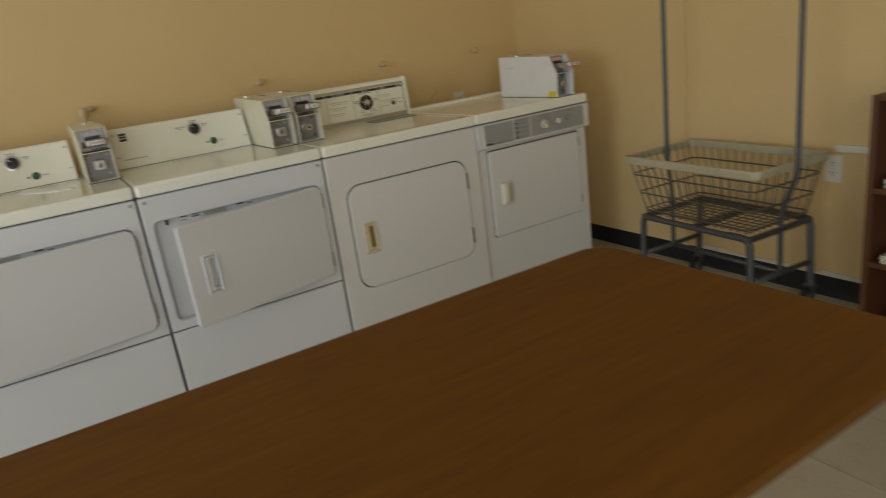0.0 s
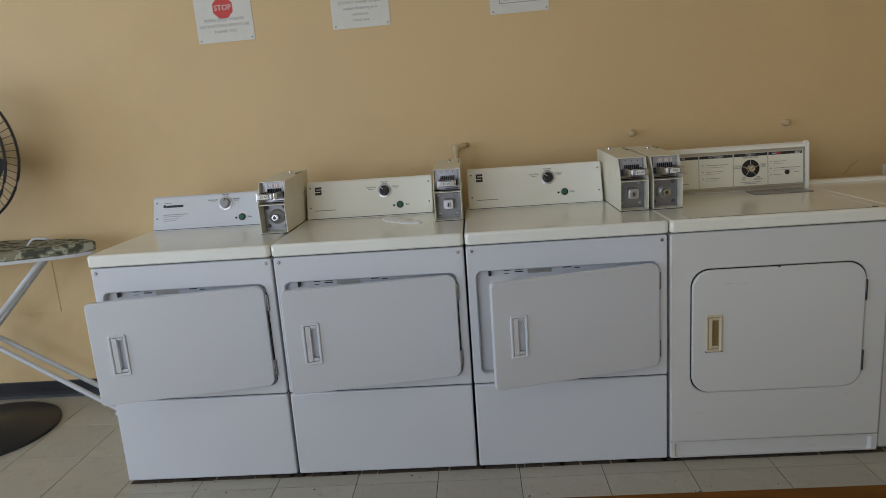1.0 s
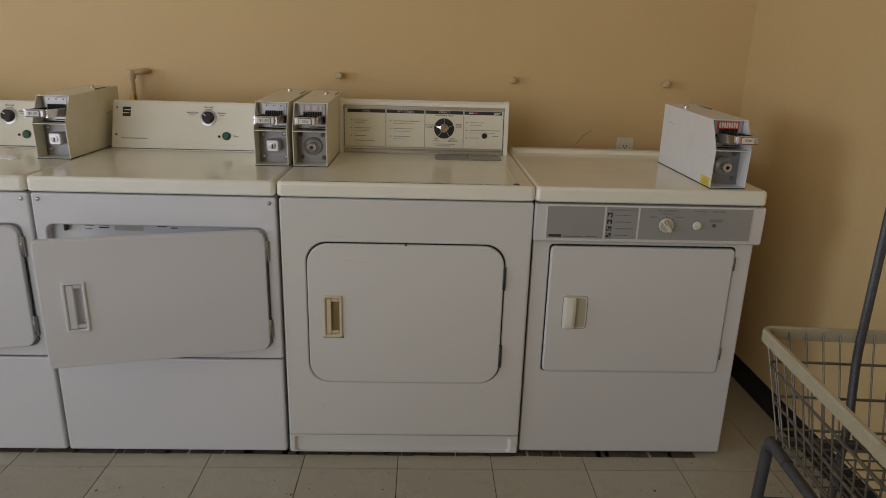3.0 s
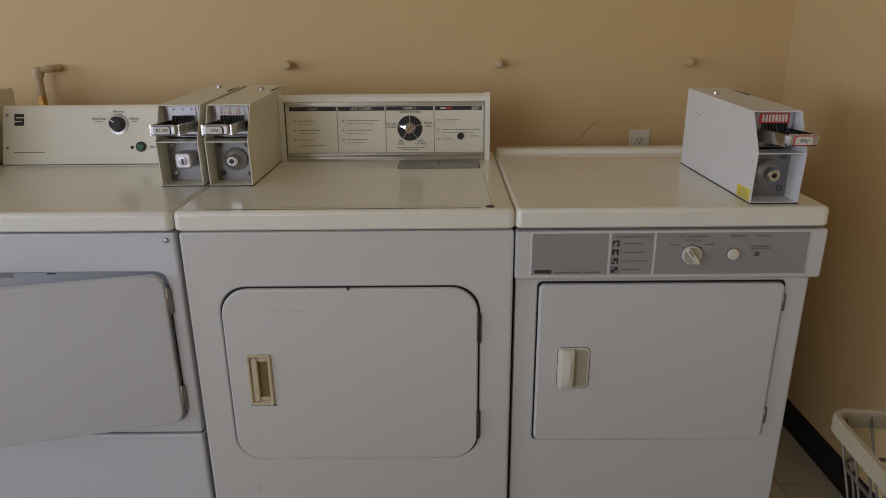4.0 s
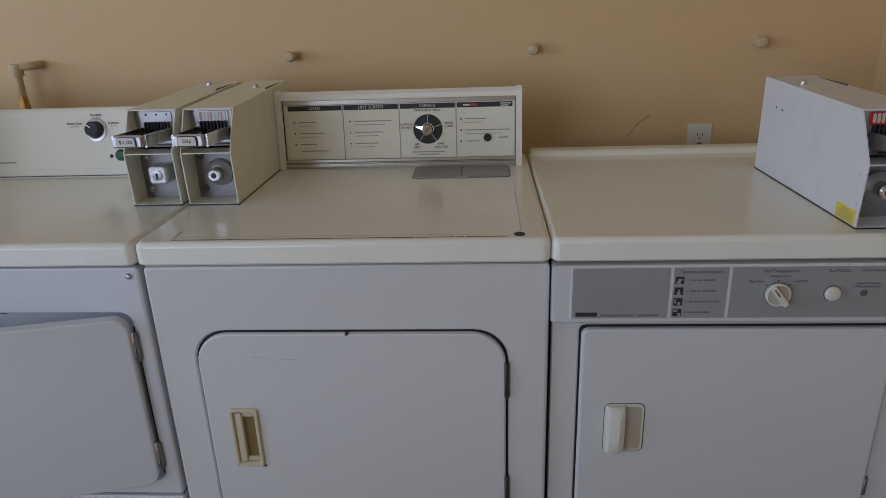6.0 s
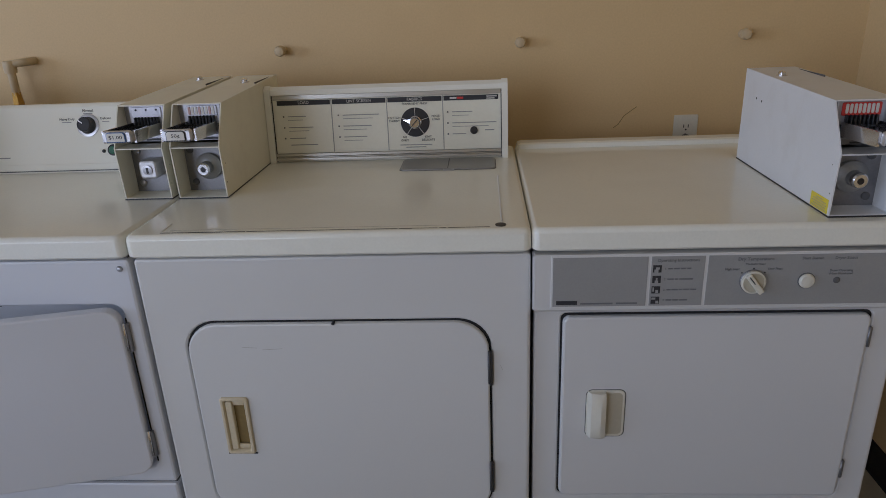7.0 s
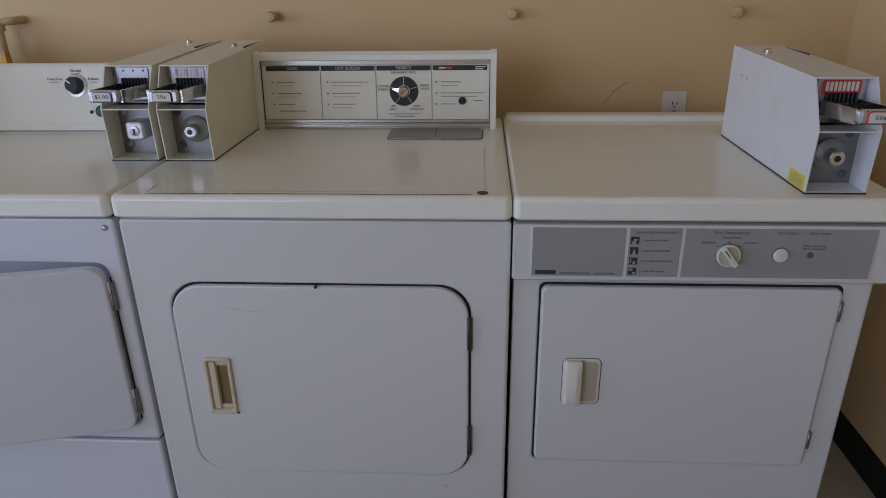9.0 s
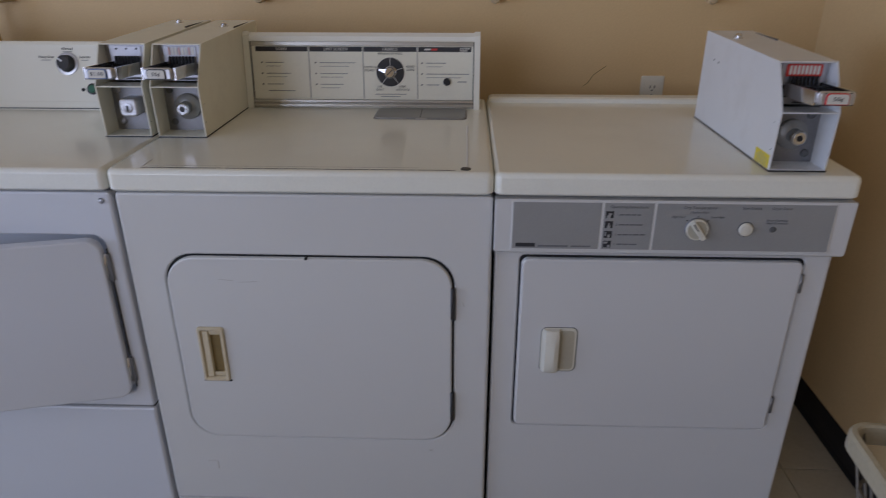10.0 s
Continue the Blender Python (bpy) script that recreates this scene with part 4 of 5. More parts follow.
# ---- coin boxes ----
def coin_box(x0, x1, front, price, label, mat=BOXPAINT, square=True, red=False, length=0.40, turn=0.0, out=0.066, tape=False, bolt=(0.004, 0.31)):
    """A steel coin meter case, open at the front: coin slide above, lock below."""
    w = x1 - x0
    cb = thing("coin_box", pose((x0 + x1) / 2, front, DECK + 0.0015, 0, 0, turn), label, "coin box", "coin boxes on the dryers")
    a, b, t = -w / 2, w / 2, 0.0025
    prof = [(0.006, 0.0), (0.0, 0.112), (0.048, 0.196), (length, 0.207), (length, 0.0)]
    for s0, s1 in ((a, a + t), (b - t, b)):
        part("side_panel", loft([[Vector((xx, yy, zz)) for yy, zz in prof] for xx in (s0, s1)]), mat, cb)

    def sheet(name, p, q, th):
        d = (Vector(q) - Vector(p)).normalized()
        n = Vector((-d.y, d.x)) * th
        pts = [Vector(p), Vector(q), Vector(q) + n, Vector(p) + n]
        part(name, loft([[Vector((xx, v.x, v.y)) for v in pts] for xx in (a + t, b - t)]), mat, cb)
    sheet("base_plate", (0.006, 0.0), (length - t, 0.0), t)
    sheet("top_cover", (length - t, 0.207), (0.048, 0.196), t)
    sheet("back_plate", (length - t, 0.0), (length - t, 0.207), -t)
    sheet("shelf", (0.0015, 0.112), (0.062, 0.110), -t)
    part("base_gasket", box(a - 0.0006, b + 0.0006, 0.004, length + 0.0006, -0.0015, 0.0012), BLACK, cb)
    # lower bay
    lp = part("lock_plate", box(a + t, b - t, 0.062, 0.066, t, 0.109), DULL, cb, "grey steel lock plate")
    for sx, sz in ((a + 0.018, 0.022), (b - 0.018, 0.020), (a + 0.016, 0.094), (b - 0.020, 0.095)):
        part("bolt", turned([(0.0075, 0.062), (0.0075, 0.059), (0.004, 0.057)], 12, "y", (sx, 0, sz)), SEAL if not square else STEEL, lp, smooth=True)
    if square:
        lk = part("lock", slab_y(-0.019, 0.021, 0.040, 0.080, 0.022, 0.062, 0.009, 0.004), PLATE, cb, "square chrome lock", smooth=True)
        part("keyhole_ring", turned([(0.0105, 0.022), (0.0105, 0.0195), (0.006, 0.019)], 20, "y", (0.001, 0, 0.060)), STEEL, lk, smooth=True)
        part("keyhole", box(-0.0015, 0.0035, 0.0185, 0.0195, 0.053, 0.066), BLACK, lk)
    else:
        lk = part("lock", turned([(0.029, 0.062), (0.029, 0.054), (0.024, 0.050), (0.014, 0.047), (0.014, 0.026), (0.011, 0.023)], 28, "y", (0.001, 0, 0.058)), WORNSTEEL, cb, "round steel lock barrel", smooth=True)
        part("lock_collar", turned([(0.0142, 0.034), (0.0142, 0.0255), (0.0115, 0.0226), (0.007, 0.0226)], 24, "y", (0.001, 0, 0.058)), CHROME, lk, smooth=True)
        part("keyhole", turned([(0.006, 0.0230), (0.006, 0.0224), (0.002, 0.0223)], 16, "y", (0.001, 0, 0.058)), BLACK, lk)
    # upper bay: a plate with a row of coin windows, a comb of black teeth and the slotted slide run out of it
    up = part("slide_plate", box(a + t, b - t, 0.070, 0.073, 0.113, 0.194), STEEL, cb, "steel coin slide plate")
    part("slide_bezel", slab_y(a + 0.014, b - 0.010, 0.126, 0.193, 0.064, 0.070, 0.005, 0.002), BEZEL, up, smooth=True)
    s0, s1 = a + 0.022, b - 0.018
    part("slot_plate", slab_y(s0, s1, 0.166, 0.189, 0.0615, 0.0645, 0.003, 0.0008, 3), REDINK if red else BEZEL, up)
    n = 8
    step = (s1 - s0 - 0.008) / n
    for i in range(n):
        xx = s0 + 0.004 + (i + 0.5) * step
        if not square:
            part("coin_window", slab_y(xx - step * 0.34, xx + step * 0.34, 0.170, 0.187, 0.0603, 0.0618, step * 0.32, 0.0003, 4), PAPER if red or i % 3 else PINKINK, up)
        part("comb_tooth", box(xx - step * 0.20, xx + step * 0.20, 0.053, 0.063, 0.1500, 0.1680, 0.0008, 1), BLACK, up)
        part("comb_tip", box(xx - step * 0.34, xx + step * 0.34, 0.0545, 0.058, 0.1575, 0.1615, 0.0008, 1), BLACK, up)
    if square:
        for xx in (s0 + 0.010, (s0 + s1) / 2, s1 - 0.010):
            part("rivet", turned([(0.0022, 0.0615), (0.0022, 0.0605), (0.001, 0.0602)], 8, "y", (xx, 0, 0.183)), BLACK, up)
    part("slide_mouth", box(a + 0.016, b - 0.012, 0.0605, 0.0640, 0.128, 0.151), BLACK, up)
    tz = 0.014
    tray = bmesh.new()
    box(a + 0.024, b - 0.020, -out, 0.061, 0.130 + tz, 0.134 + tz, 0.001, 1, tray)
    for w0, w1 in ((a + 0.020, a + 0.0245), (b - 0.0205, b - 0.016)):
        loft([[Vector((xx, -out, 0.124 + tz)), Vector((xx, 0.061, 0.118 + tz)), Vector((xx, 0.061, 0.143 + tz)), Vector((xx, -out, 0.148 + tz))] for xx in (w0, w1)], bm=tray)
    sl = part("coin_slide", tray, CHROME, cb, "chrome push-in coin slide run out")
    for i in range(n):
        xx = s0 + 0.004 + (i + 0.5) * step
        for y0 in (-out + 0.012, -out + 0.034, -out + 0.056):
            part("slide_slot", box(xx - step * 0.30, xx + step * 0.30, y0, y0 + 0.015, 0.1335 + tz, 0.1349 + tz), BLACK, sl)
    mid = (a + b) / 2 + 0.002
    head = part("slide_head", slab_y(mid - 0.030, mid + 0.030, 0.125 + tz, 0.149 + tz, -out - 0.010, -out, 0.006, 0.003, 4), PLATE, sl, smooth=True)
    rim = bmesh.new()
    for k in range(11):
        xx = mid - 0.026 + k * 0.0052
        box(xx - 0.0019, xx + 0.0019, -out - 0.0106, -out - 0.0098, 0.1262 + tz, 0.1276 + tz, bm=rim)
        if k % 2:
            box(xx - 0.0016, xx + 0.0016, -out - 0.0106, -out - 0.0098, 0.1465 + tz, 0.1478 + tz, bm=rim)
    tagged(part("knurling", rim, BLACK, head), kind="stuff")
    m0, m1 = mid - 0.020, mid + 0.019
    tag = part("price_tag", slab_y(m0, m1, 0.1275 + tz, 0.1475 + tz, -out - 0.0135, -out - 0.0095, (0.002, 0.002, 0.006, 0.006), 0.001, 4), REDINK if red else (BLUEINK if square else INK), head)
    part("tag_face", slab_y(m0 + 0.0016, m1 - 0.0016, 0.129 + tz, 0.146 + tz, -out - 0.0139, -out - 0.0134, (0.001, 0.001, 0.005, 0.005), 0.0002, 4), PAPER, tag)
    letters(price, 0.0100, INK, tag, ((m0 + m1) / 2, -out - 0.0142, 0.1375 + tz), wide=1.25)
    part("bay_slot", box(a + 0.045, b - 0.012, 0.0590, 0.0640, 0.117, 0.1195), BLACK, cb)
    bz = 0.196 + (bolt[1] - 0.048) / (length - 0.048) * 0.011
    part("top_bolt", turned([(0.011, bz - 0.002), (0.011, bz + 0.001), (0.0075, bz + 0.0015), (0.0075, bz + 0.006), (0.005, bz + 0.009), (0.002, bz + 0.010)], 16, "z", (bolt[0], bolt[1], 0)), CHROME, cb, "shiny domed bolt", smooth=True)
    part("top_seam", box(b - 0.009, b - 0.0075, length - 0.16, length - 0.04, 0.2015, 0.2065), SEAL, cb)
    marks = bmesh.new()
    for sy, sz, r in ((length - 0.075, 0.150, 0.0026), (length - 0.105, 0.148, 0.0026), (0.014, 0.04, 0.0012), (0.02, 0.09, 0.0010)):
        turned([(r, a - 0.0004), (r, a + 0.001)], 8, "x", (0, sy, sz), marks)
        turned([(r, b - 0.001), (r, b + 0.0004)], 8, "x", (0, sy, sz * 0.8), marks)
    part("rivet_pattern", marks, BLACK, cb)
    if tape:
        lb = part("warning_label", box(a - 0.0006, a, 0.012, 0.076, 0.0025, 0.0285), YELLOW, cb, "yellow printed warning sticker")
        ln = bmesh.new()
        for i in range(5):
            box(a - 0.0010, a - 0.0005, (0.017, 0.020, 0.017, 0.019, 0.032)[i], (0.070, 0.064, 0.069, 0.066, 0.056)[i], 0.0055 + i * 0.0044, 0.0068 + i * 0.0044, bm=ln)
        part("label_print", ln, SMUDGE, lb)
    return cb


coin_box(-1.487, -1.383, 0.215, "$1.00", "cream coin box with square lock and price tag", BOXPAINT, False)
coin_box(-0.813, -0.708, 0.262, "$1.00", "cream coin box with square chrome lock and price tag")
coin_box(-0.110, -0.005, 0.224, "$1.00", "cream coin box standing tight beside its twin", length=0.462, bolt=(-0.012, 0.405))
coin_box(0.0115, 0.1190, 0.222, "50\u00a2", "cream coin box with round lock and fifty-cent tag", BOXPAINT, False, length=0.462, bolt=(0.010, 0.335))
coin_box(1.272, 1.378, 0.012, "50\u00a2", "white coin box with red slot plate and yellow sticker", BOXWHITE, False, True, 0.458, 0.0, 0.062, True, bolt=(-0.026, 0.335))

# soap spill on a top
spill = bmesh.new()
rng = random.Random(3)
for i in range(16):
    s = i / 15
    r = 0.036 * (0.5 + 0.7 * math.sin(math.pi * min(1, s + 0.1)))
    tmp = turned([(r, 0), (r * 0.95, 0.003), (r * 0.55, 0.007), (0.002, 0.009)], 12, "z", (-1.020 + 0.135 * s + rng.uniform(-0.004, 0.004), 0.42 - 0.17 * s + rng.uniform(-0.01, 0.01), DECK))
    merge(spill, tmp)
tagged(part("soap_spill", spill, LINT, smooth=True), "white dried soap powder spilled on a dryer top", "spill")


# ---- things on the walls ----
def gas_stub(x, z, long=0.032):
    st = thing("pipe_stub", (x, NORTH, z), "capped painted pipe stub sticking out of wall", "pipe", "pipe stubs along the wall")
    bm = turned([(0.012, 0.0), (0.012, -long)], 14, "y")
    part("pipe", bm, PIPE, st, smooth=True)
    cap = turned([(0.015, -long + 0.012), (0.016, -long + 0.010), (0.016, -long - 0.004), (0.013, -long - 0.010), (0.005, -long - 0.012)], 8, "y")
    part("cap", cap, PIPE, st, smooth=True)


for x in (0.082, 0.780, 1.408):
    gas_stub(x, 1.163)
gp = thing("gas_pipe", (-0.722, NORTH, 1.16), "painted gas pipe elbow dropping behind a dryer", "pipe")
part("pipe", tube(bend([(0.035, 0, 0), (0.035, -0.045, 0), (-0.008, -0.055, -0.004), (-0.008, -0.055, -0.30)], 0.02), 0.012, 10), PIPE, gp, smooth=True)
part("elbow", turned([(0.017, -0.035), (0.018, -0.03), (0.018, -0.005), (0.016, 0.0)], 12, "z", (-0.008, -0.055, 0.006)), PIPE, gp, smooth=True)
part("fitting", turned([(0.016, -0.125), (0.017, -0.12), (0.014, -0.10), (0.013, -0.085)], 6, "z", (-0.008, -0.055, 0)), BRASS, gp, "brass flare fitting")


def outlet(m, label):
    ot = thing("wall_outlet", m, label, "outlet")
    part("cover_plate", slab_y(-0.035, 0.035, -0.057, 0.057, -0.006, 0.0, 0.004, 0.003), CREAM, ot, smooth=True)
    for z in (0.020, -0.020):
        so = part("socket", slab_y(-0.017, 0.017, z - 0.0145, z + 0.0145, -0.0075, -0.004, 0.010, 0.001), CREAM, ot)
        for x in (-0.0065, 0.0065):
            part("slit", box(x - 0.0012, x + 0.0012, -0.0082, -0.0070, z + 0.000, z + 0.009), BLACK, so)
        part("ground_hole", turned([(0.0026, -0.0082), (0.0026, -0.0070)], 10, "y", (0, 0, z - 0.006)), BLACK, so)
    part("cover_screw", turned([(0.003, -0.006), (0.003, -0.0075)], 10, "y"), STEEL, ot)
    return ot


pl = outlet(pose(1.2725, NORTH, 0.881), "cream duplex wall outlet behind the last dryer")
cord = thing("power_cord", (1.2725, NORTH - 0.0085, 0.866), "black dryer power plug in the wall outlet", "cord")
part("plug", turned([(0.016, 0), (0.017, -0.012), (0.012, -0.028), (0.006, -0.036)], 16, "y"), BLACK, cord, smooth=True)
part("cable", tube(bend([(0, -0.034, 0), (0, -0.06, -0.01), (0.01, -0.06, -0.4)], 0.02), 0.005, 8), BLACK, cord, smooth=True)
outlet(pose(EAST, -1.075, 0.555, 0, 0, -90), "cream wall outlet beside the laundry cart")
tagged(part("cable_raceway", box(EAST - 0.014, EAST, -1.24, -1.085, 0.625, 0.655, 0.003), CREAM), "cream plastic cable raceway along the wall", "raceway")
crack = tube([(1.060, NORTH - 0.0002, 0.905), (1.074, NORTH - 0.0002, 0.915), (1.090, NORTH - 0.0002, 0.940), (1.126, NORTH - 0.0002, 0.966)], 0.0011, 5)
tagged(part("wall_scratch", crack, TANDARK), "thin brown curved scratch in the painted wall", "scratch")
panel = thing("access_panel", (-2.96, NORTH, 0.60), "painted-over access panel flush in the wall", "panel", kind="structure")
part("plate", slab_y(-0.17, 0.165, -0.14, 0.125, -0.004, 0.0, 0.006, 0.002), WALL, panel)


def sign(x, z0, words, label, tilt=0.0):
    sg = thing("wall_sign", pose(x, NORTH - 0.001, z0, 0, tilt, 0), label, "sign", "paper signs on the wall")
    part("sheet", slab_y(-0.133, 0.133, 0.0, 0.33, -0.0012, 0.0, 0.004, 0.0003), PAPER, sg)
    for px in (-0.12, 0.12):
        for pz in (0.012, 0.318):
            part("pin", turned([(0.004, -0.001), (0.004, -0.004), (0.002, -0.005)], 10, "y", (px, 0, pz)), STEEL, sg)
    for text, size, px, pz in words:
        letters(text, size, GREYINK, sg, (px, -0.0016, pz))
    return sg


s1 = sign(-1.757, 1.707, (("PLEASE READ WASHER", 0.0185, 0, 0.098), ("INSTRUCTIONS BEFORE USE.", 0.0185, 0, 0.072), ("THANK YOU", 0.0185, 0, 0.046)), "white stop notice with red octagon, pinned to wall", -1)
octa = [Vector((0.05 * math.cos(radians(22.5 + 45 * i)), 0, 0.05 * math.sin(radians(22.5 + 45 * i)))) for i in range(8)]
part("stop_octagon", loft([[v + Vector((0, -0.0018, 0.150)) for v in octa], [v + Vector((0, -0.0010, 0.150)) for v in octa]]), REDINK, s1, "red stop octagon")
letters("STOP", 0.034, PAPER, s1, (0, -0.0022, 0.150))
sign(-1.125, 1.724, (("DO NOT attempt to open", 0.018, 0, 0.112), ("washer lid during is in", 0.018, 0, 0.086), ("operation.", 0.018, 0, 0.060), ("Thank you.", 0.018, 0, 0.034)), "white paper notice on the wall", -1)
s3 = sign(-0.403, 1.735, (), "white paper notice with a ruled border", -1)
bars([(-0.09, 0.09, 0.045, 0.003), (-0.09, -0.087, 0.16, 0.23), (0.087, 0.09, 0.16, 0.23)] + [(-0.065, 0.065, 0.06 + 0.016 * i, 0.006) for i in range(10)], GREYINK, s3, -0.0018)


# ---- folding table in the middle ----
tb = thing("folding_table", (0, 0, 0), "brown wood-grain laundry table with rounded corners", "table")
TX0, TX1, TY0, TY1, TZ = -2.19, 0.255, -2.107, -1.268, 0.68
part("tabletop", slab_z(TX0, TX1, TY0, TY1, TZ - 0.004, TZ, 0.075, 0.0015, 8), TABLEWOOD, tb, smooth=True)


def band_ring(i, z):
    return [Vector((u, v, z)) for u, v in rounded(TX0 + i, TX1 - i, TY0 + i, TY1 - i, 0.075 - i, 8)]


part("edge_band", loft([band_ring(0.002, TZ - 0.021), band_ring(0, TZ - 0.019), band_ring(0, TZ - 0.006), band_ring(0.0015, TZ - 0.004)]), EDGEWOOD, tb, "worn lighter brown table edge", smooth=True)
part("apron", box(TX0 + 0.12, TX1 - 0.12, TY0 + 0.10, TY1 - 0.10, TZ - 0.055, TZ - 0.021), SHELFWOOD, tb)
for lx in (TX0 + 0.45, TX1 - 0.45):
    for ly in (TY0 + 0.20, TY1 - 0.20):
        part("leg", tube([(lx, ly, 0.0), (lx, ly, TZ - 0.05)], 0.016, 12), CARTSTEEL, tb, smooth=True)

# ---- laundry cart ----
lc = thing("laundry_cart", pose(1.266, -0.39, 0, 0, 0, -4) @ pose(-1.266, 0.39, 0), "grey steel laundry cart with wire basket and hanging posts", "cart")
RX0, RX1, RY0, RY1, RZ = 1.266, 1.700, -1.090, -0.390, 0.650
FX0, FX1, FY0, FY1, FZ = 1.306, 1.668, -1.030, -0.470, 0.370


def at_level(s, inset=0.0):
    """Basket rectangle at height share s, from the floor of the basket to its rim."""
    lo = (FX0 + 0.005, FX1 - 0.005, FY0 + 0.005, FY1 - 0.005)
    hi = (RX0 + 0.008, RX1 - 0.008, RY0 + 0.008, RY1 - 0.008)
    return [a + (b - a) * s for a, b in zip(lo, hi)]


def rim_ring(i, z):
    return [Vector((u, v, z)) for u, v in rounded(RX0 + i, RX1 - i, RY0 + i, RY1 - i, 0.035 - i, 5)]


rim = loft([rim_ring(0.003, RZ - 0.034), rim_ring(0.0, RZ - 0.030), rim_ring(0.0, RZ - 0.006), rim_ring(0.003, RZ - 0.001), rim_ring(0.010, RZ), rim_ring(0.013, RZ - 0.003), rim_ring(0.013, RZ - 0.034), rim_ring(0.003, RZ - 0.034)], False, False)
part("rim_bumper", rim, VINYL, lc, "dirty cream vinyl rim bumper", smooth=True)
BZ = FZ + 0.020
for s in (0.06, 0.36, 0.68):
    x0, x1, y0, y1 = at_level(s)
    z = BZ + (RZ - BZ) * s
    part("basket_hoop", tube([Vector((u, v, z)) for u, v in rounded(x0, x1, y0, y1, 0.03, 4)], 0.0035, 6, None, True), WIRE, lc, smooth=True)
lo, hi = at_level(0.0), at_level(0.97)
zl, zh = BZ, BZ + (RZ - BZ) * 0.97
for side in range(4):
    n = 10 if side < 2 else 15
    for i in range(n):
        s = (i + 0.5) / n
        if side < 2:
            p = (lo[0] + (lo[1] - lo[0]) * s, lo[2 + side], zl)
            q = (hi[0] + (hi[1] - hi[0]) * s, hi[2 + side], zh)
        else:
            p = (lo[side - 2], lo[2] + (lo[3] - lo[2]) * s, zl)
            q = (hi[side - 2], hi[2] + (hi[3] - hi[2]) * s, zh)
        part("basket_wire", tube([p, q], 0.0022, 6), WIRE, lc)
for i in range(15):
    yy = lo[2] + (lo[3] - lo[2]) * (i + 0.5) / 15
    part("floor_wire", tube([(lo[0], yy, BZ), (lo[1], yy, BZ)], 0.0022, 6), WIRE, lc)
for i in range(10):
    xx = lo[0] + (lo[1] - lo[0]) * (i + 0.5) / 10
    part("floor_wire", tube([(xx, lo[2], BZ + 0.004), (xx, lo[3], BZ + 0.004)], 0.0022, 6), WIRE, lc)
for a, b in (((FX0, FY0, FZ), (FX1, FY0, FZ)), ((FX0, FY1, FZ), (FX1, FY1, FZ)), ((FX0, FY0, FZ), (FX0, FY1, FZ)), ((FX1, FY0, FZ), (FX1, FY1, FZ)), ((FX0, (FY0 + FY1) / 2, FZ), (FX1, (FY0 + FY1) / 2, FZ))):
    part("frame_rail", tube([a, b], 0.013, 10), CARTSTEEL, lc, smooth=True)
for fx, ox in ((FX0, 0.0), (FX1, 0.0)):
    for fy, oy in ((FY0, -0.012), (FY1, 0.012)):
        inn = 0.10 if fy == FY0 else -0.10
        leg = tube(bend([(fx, fy + inn, FZ + 0.002), (fx, fy, FZ + 0.002), (fx + ox, fy + oy, 0.085)], 0.035, 6), 0.0145, 10)
        part("leg", leg, CARTSTEEL, lc, smooth=True)
        px, py = fx + ox, fy + oy
        wheel = turned([(0.020, -0.012), (0.036, -0.012), (0.038, -0.008), (0.038, 0.008), (0.036, 0.012), (0.020, 0.012)], 24, "y", (px - 0.02, py, 0.038))
        cs = part("caster", wheel, RUBBER, lc, "grey-black rubber caster wheel", smooth=True)
        part("hub", turned([(0.021, -0.013), (0.010, -0.016), (0.010, 0.016), (0.021, 0.013)], 16, "y", (px - 0.02, py, 0.038)), DULL, cs, smooth=True)
        fk = bmesh.new()
        for yy in (-0.019, 0.015):
            loft([[Vector((px - 0.028, py + yy + d, 0.032)), Vector((px - 0.012, py + yy + d, 0.032)), Vector((px + 0.012, py + yy + d, 0.088)), Vector((px - 0.016, py + yy + d, 0.088))] for d in (0, 0.004)], bm=fk)
        box(px - 0.018, px + 0.016, py - 0.020, py + 0.020, 0.084, 0.090, 0.001, 1, fk)
        part("fork", fk, CARTSTEEL, cs)
RAIL = 0.19
for fy, oy in ((FY0, -0.007), (FY1, 0.007)):
    part("stretcher", tube([(FX0, fy + oy, RAIL), (FX1, fy + oy, RAIL)], 0.011, 8), CARTSTEEL, lc, smooth=True)
part("stretcher", tube([((FX0 + FX1) / 2, FY0 - 0.007, RAIL), ((FX0 + FX1) / 2, FY1 + 0.007, RAIL)], 0.011, 8), CARTSTEEL, lc, smooth=True)
part("stretcher", tube([(FX0, FY1 + 0.007, RAIL - 0.03), (FX0, FY0 - 0.007, RAIL - 0.03)], 0.011, 8), CARTSTEEL, lc, smooth=True)
PX = (FX0 + FX1) / 2
for fy, py in ((FY1, -0.445), (FY0, -1.095)):
    sg = 1 if fy == FY1 else -1
    part("post", tube(bend([(PX, fy + 0.0 * sg, RAIL), (PX, fy, 0.44), (PX, py + 0.03 * sg - 0.03 * sg, 0.60), (PX, py, 1.78)], 0.04), 0.0105, 10), CARTSTEEL, lc, "upright hanging post", smooth=True)
part("hanging_bar", tube([(PX, -1.10, 1.79), (PX, -0.415, 1.79)], 0.014, 10), CARTSTEEL, lc, smooth=True)

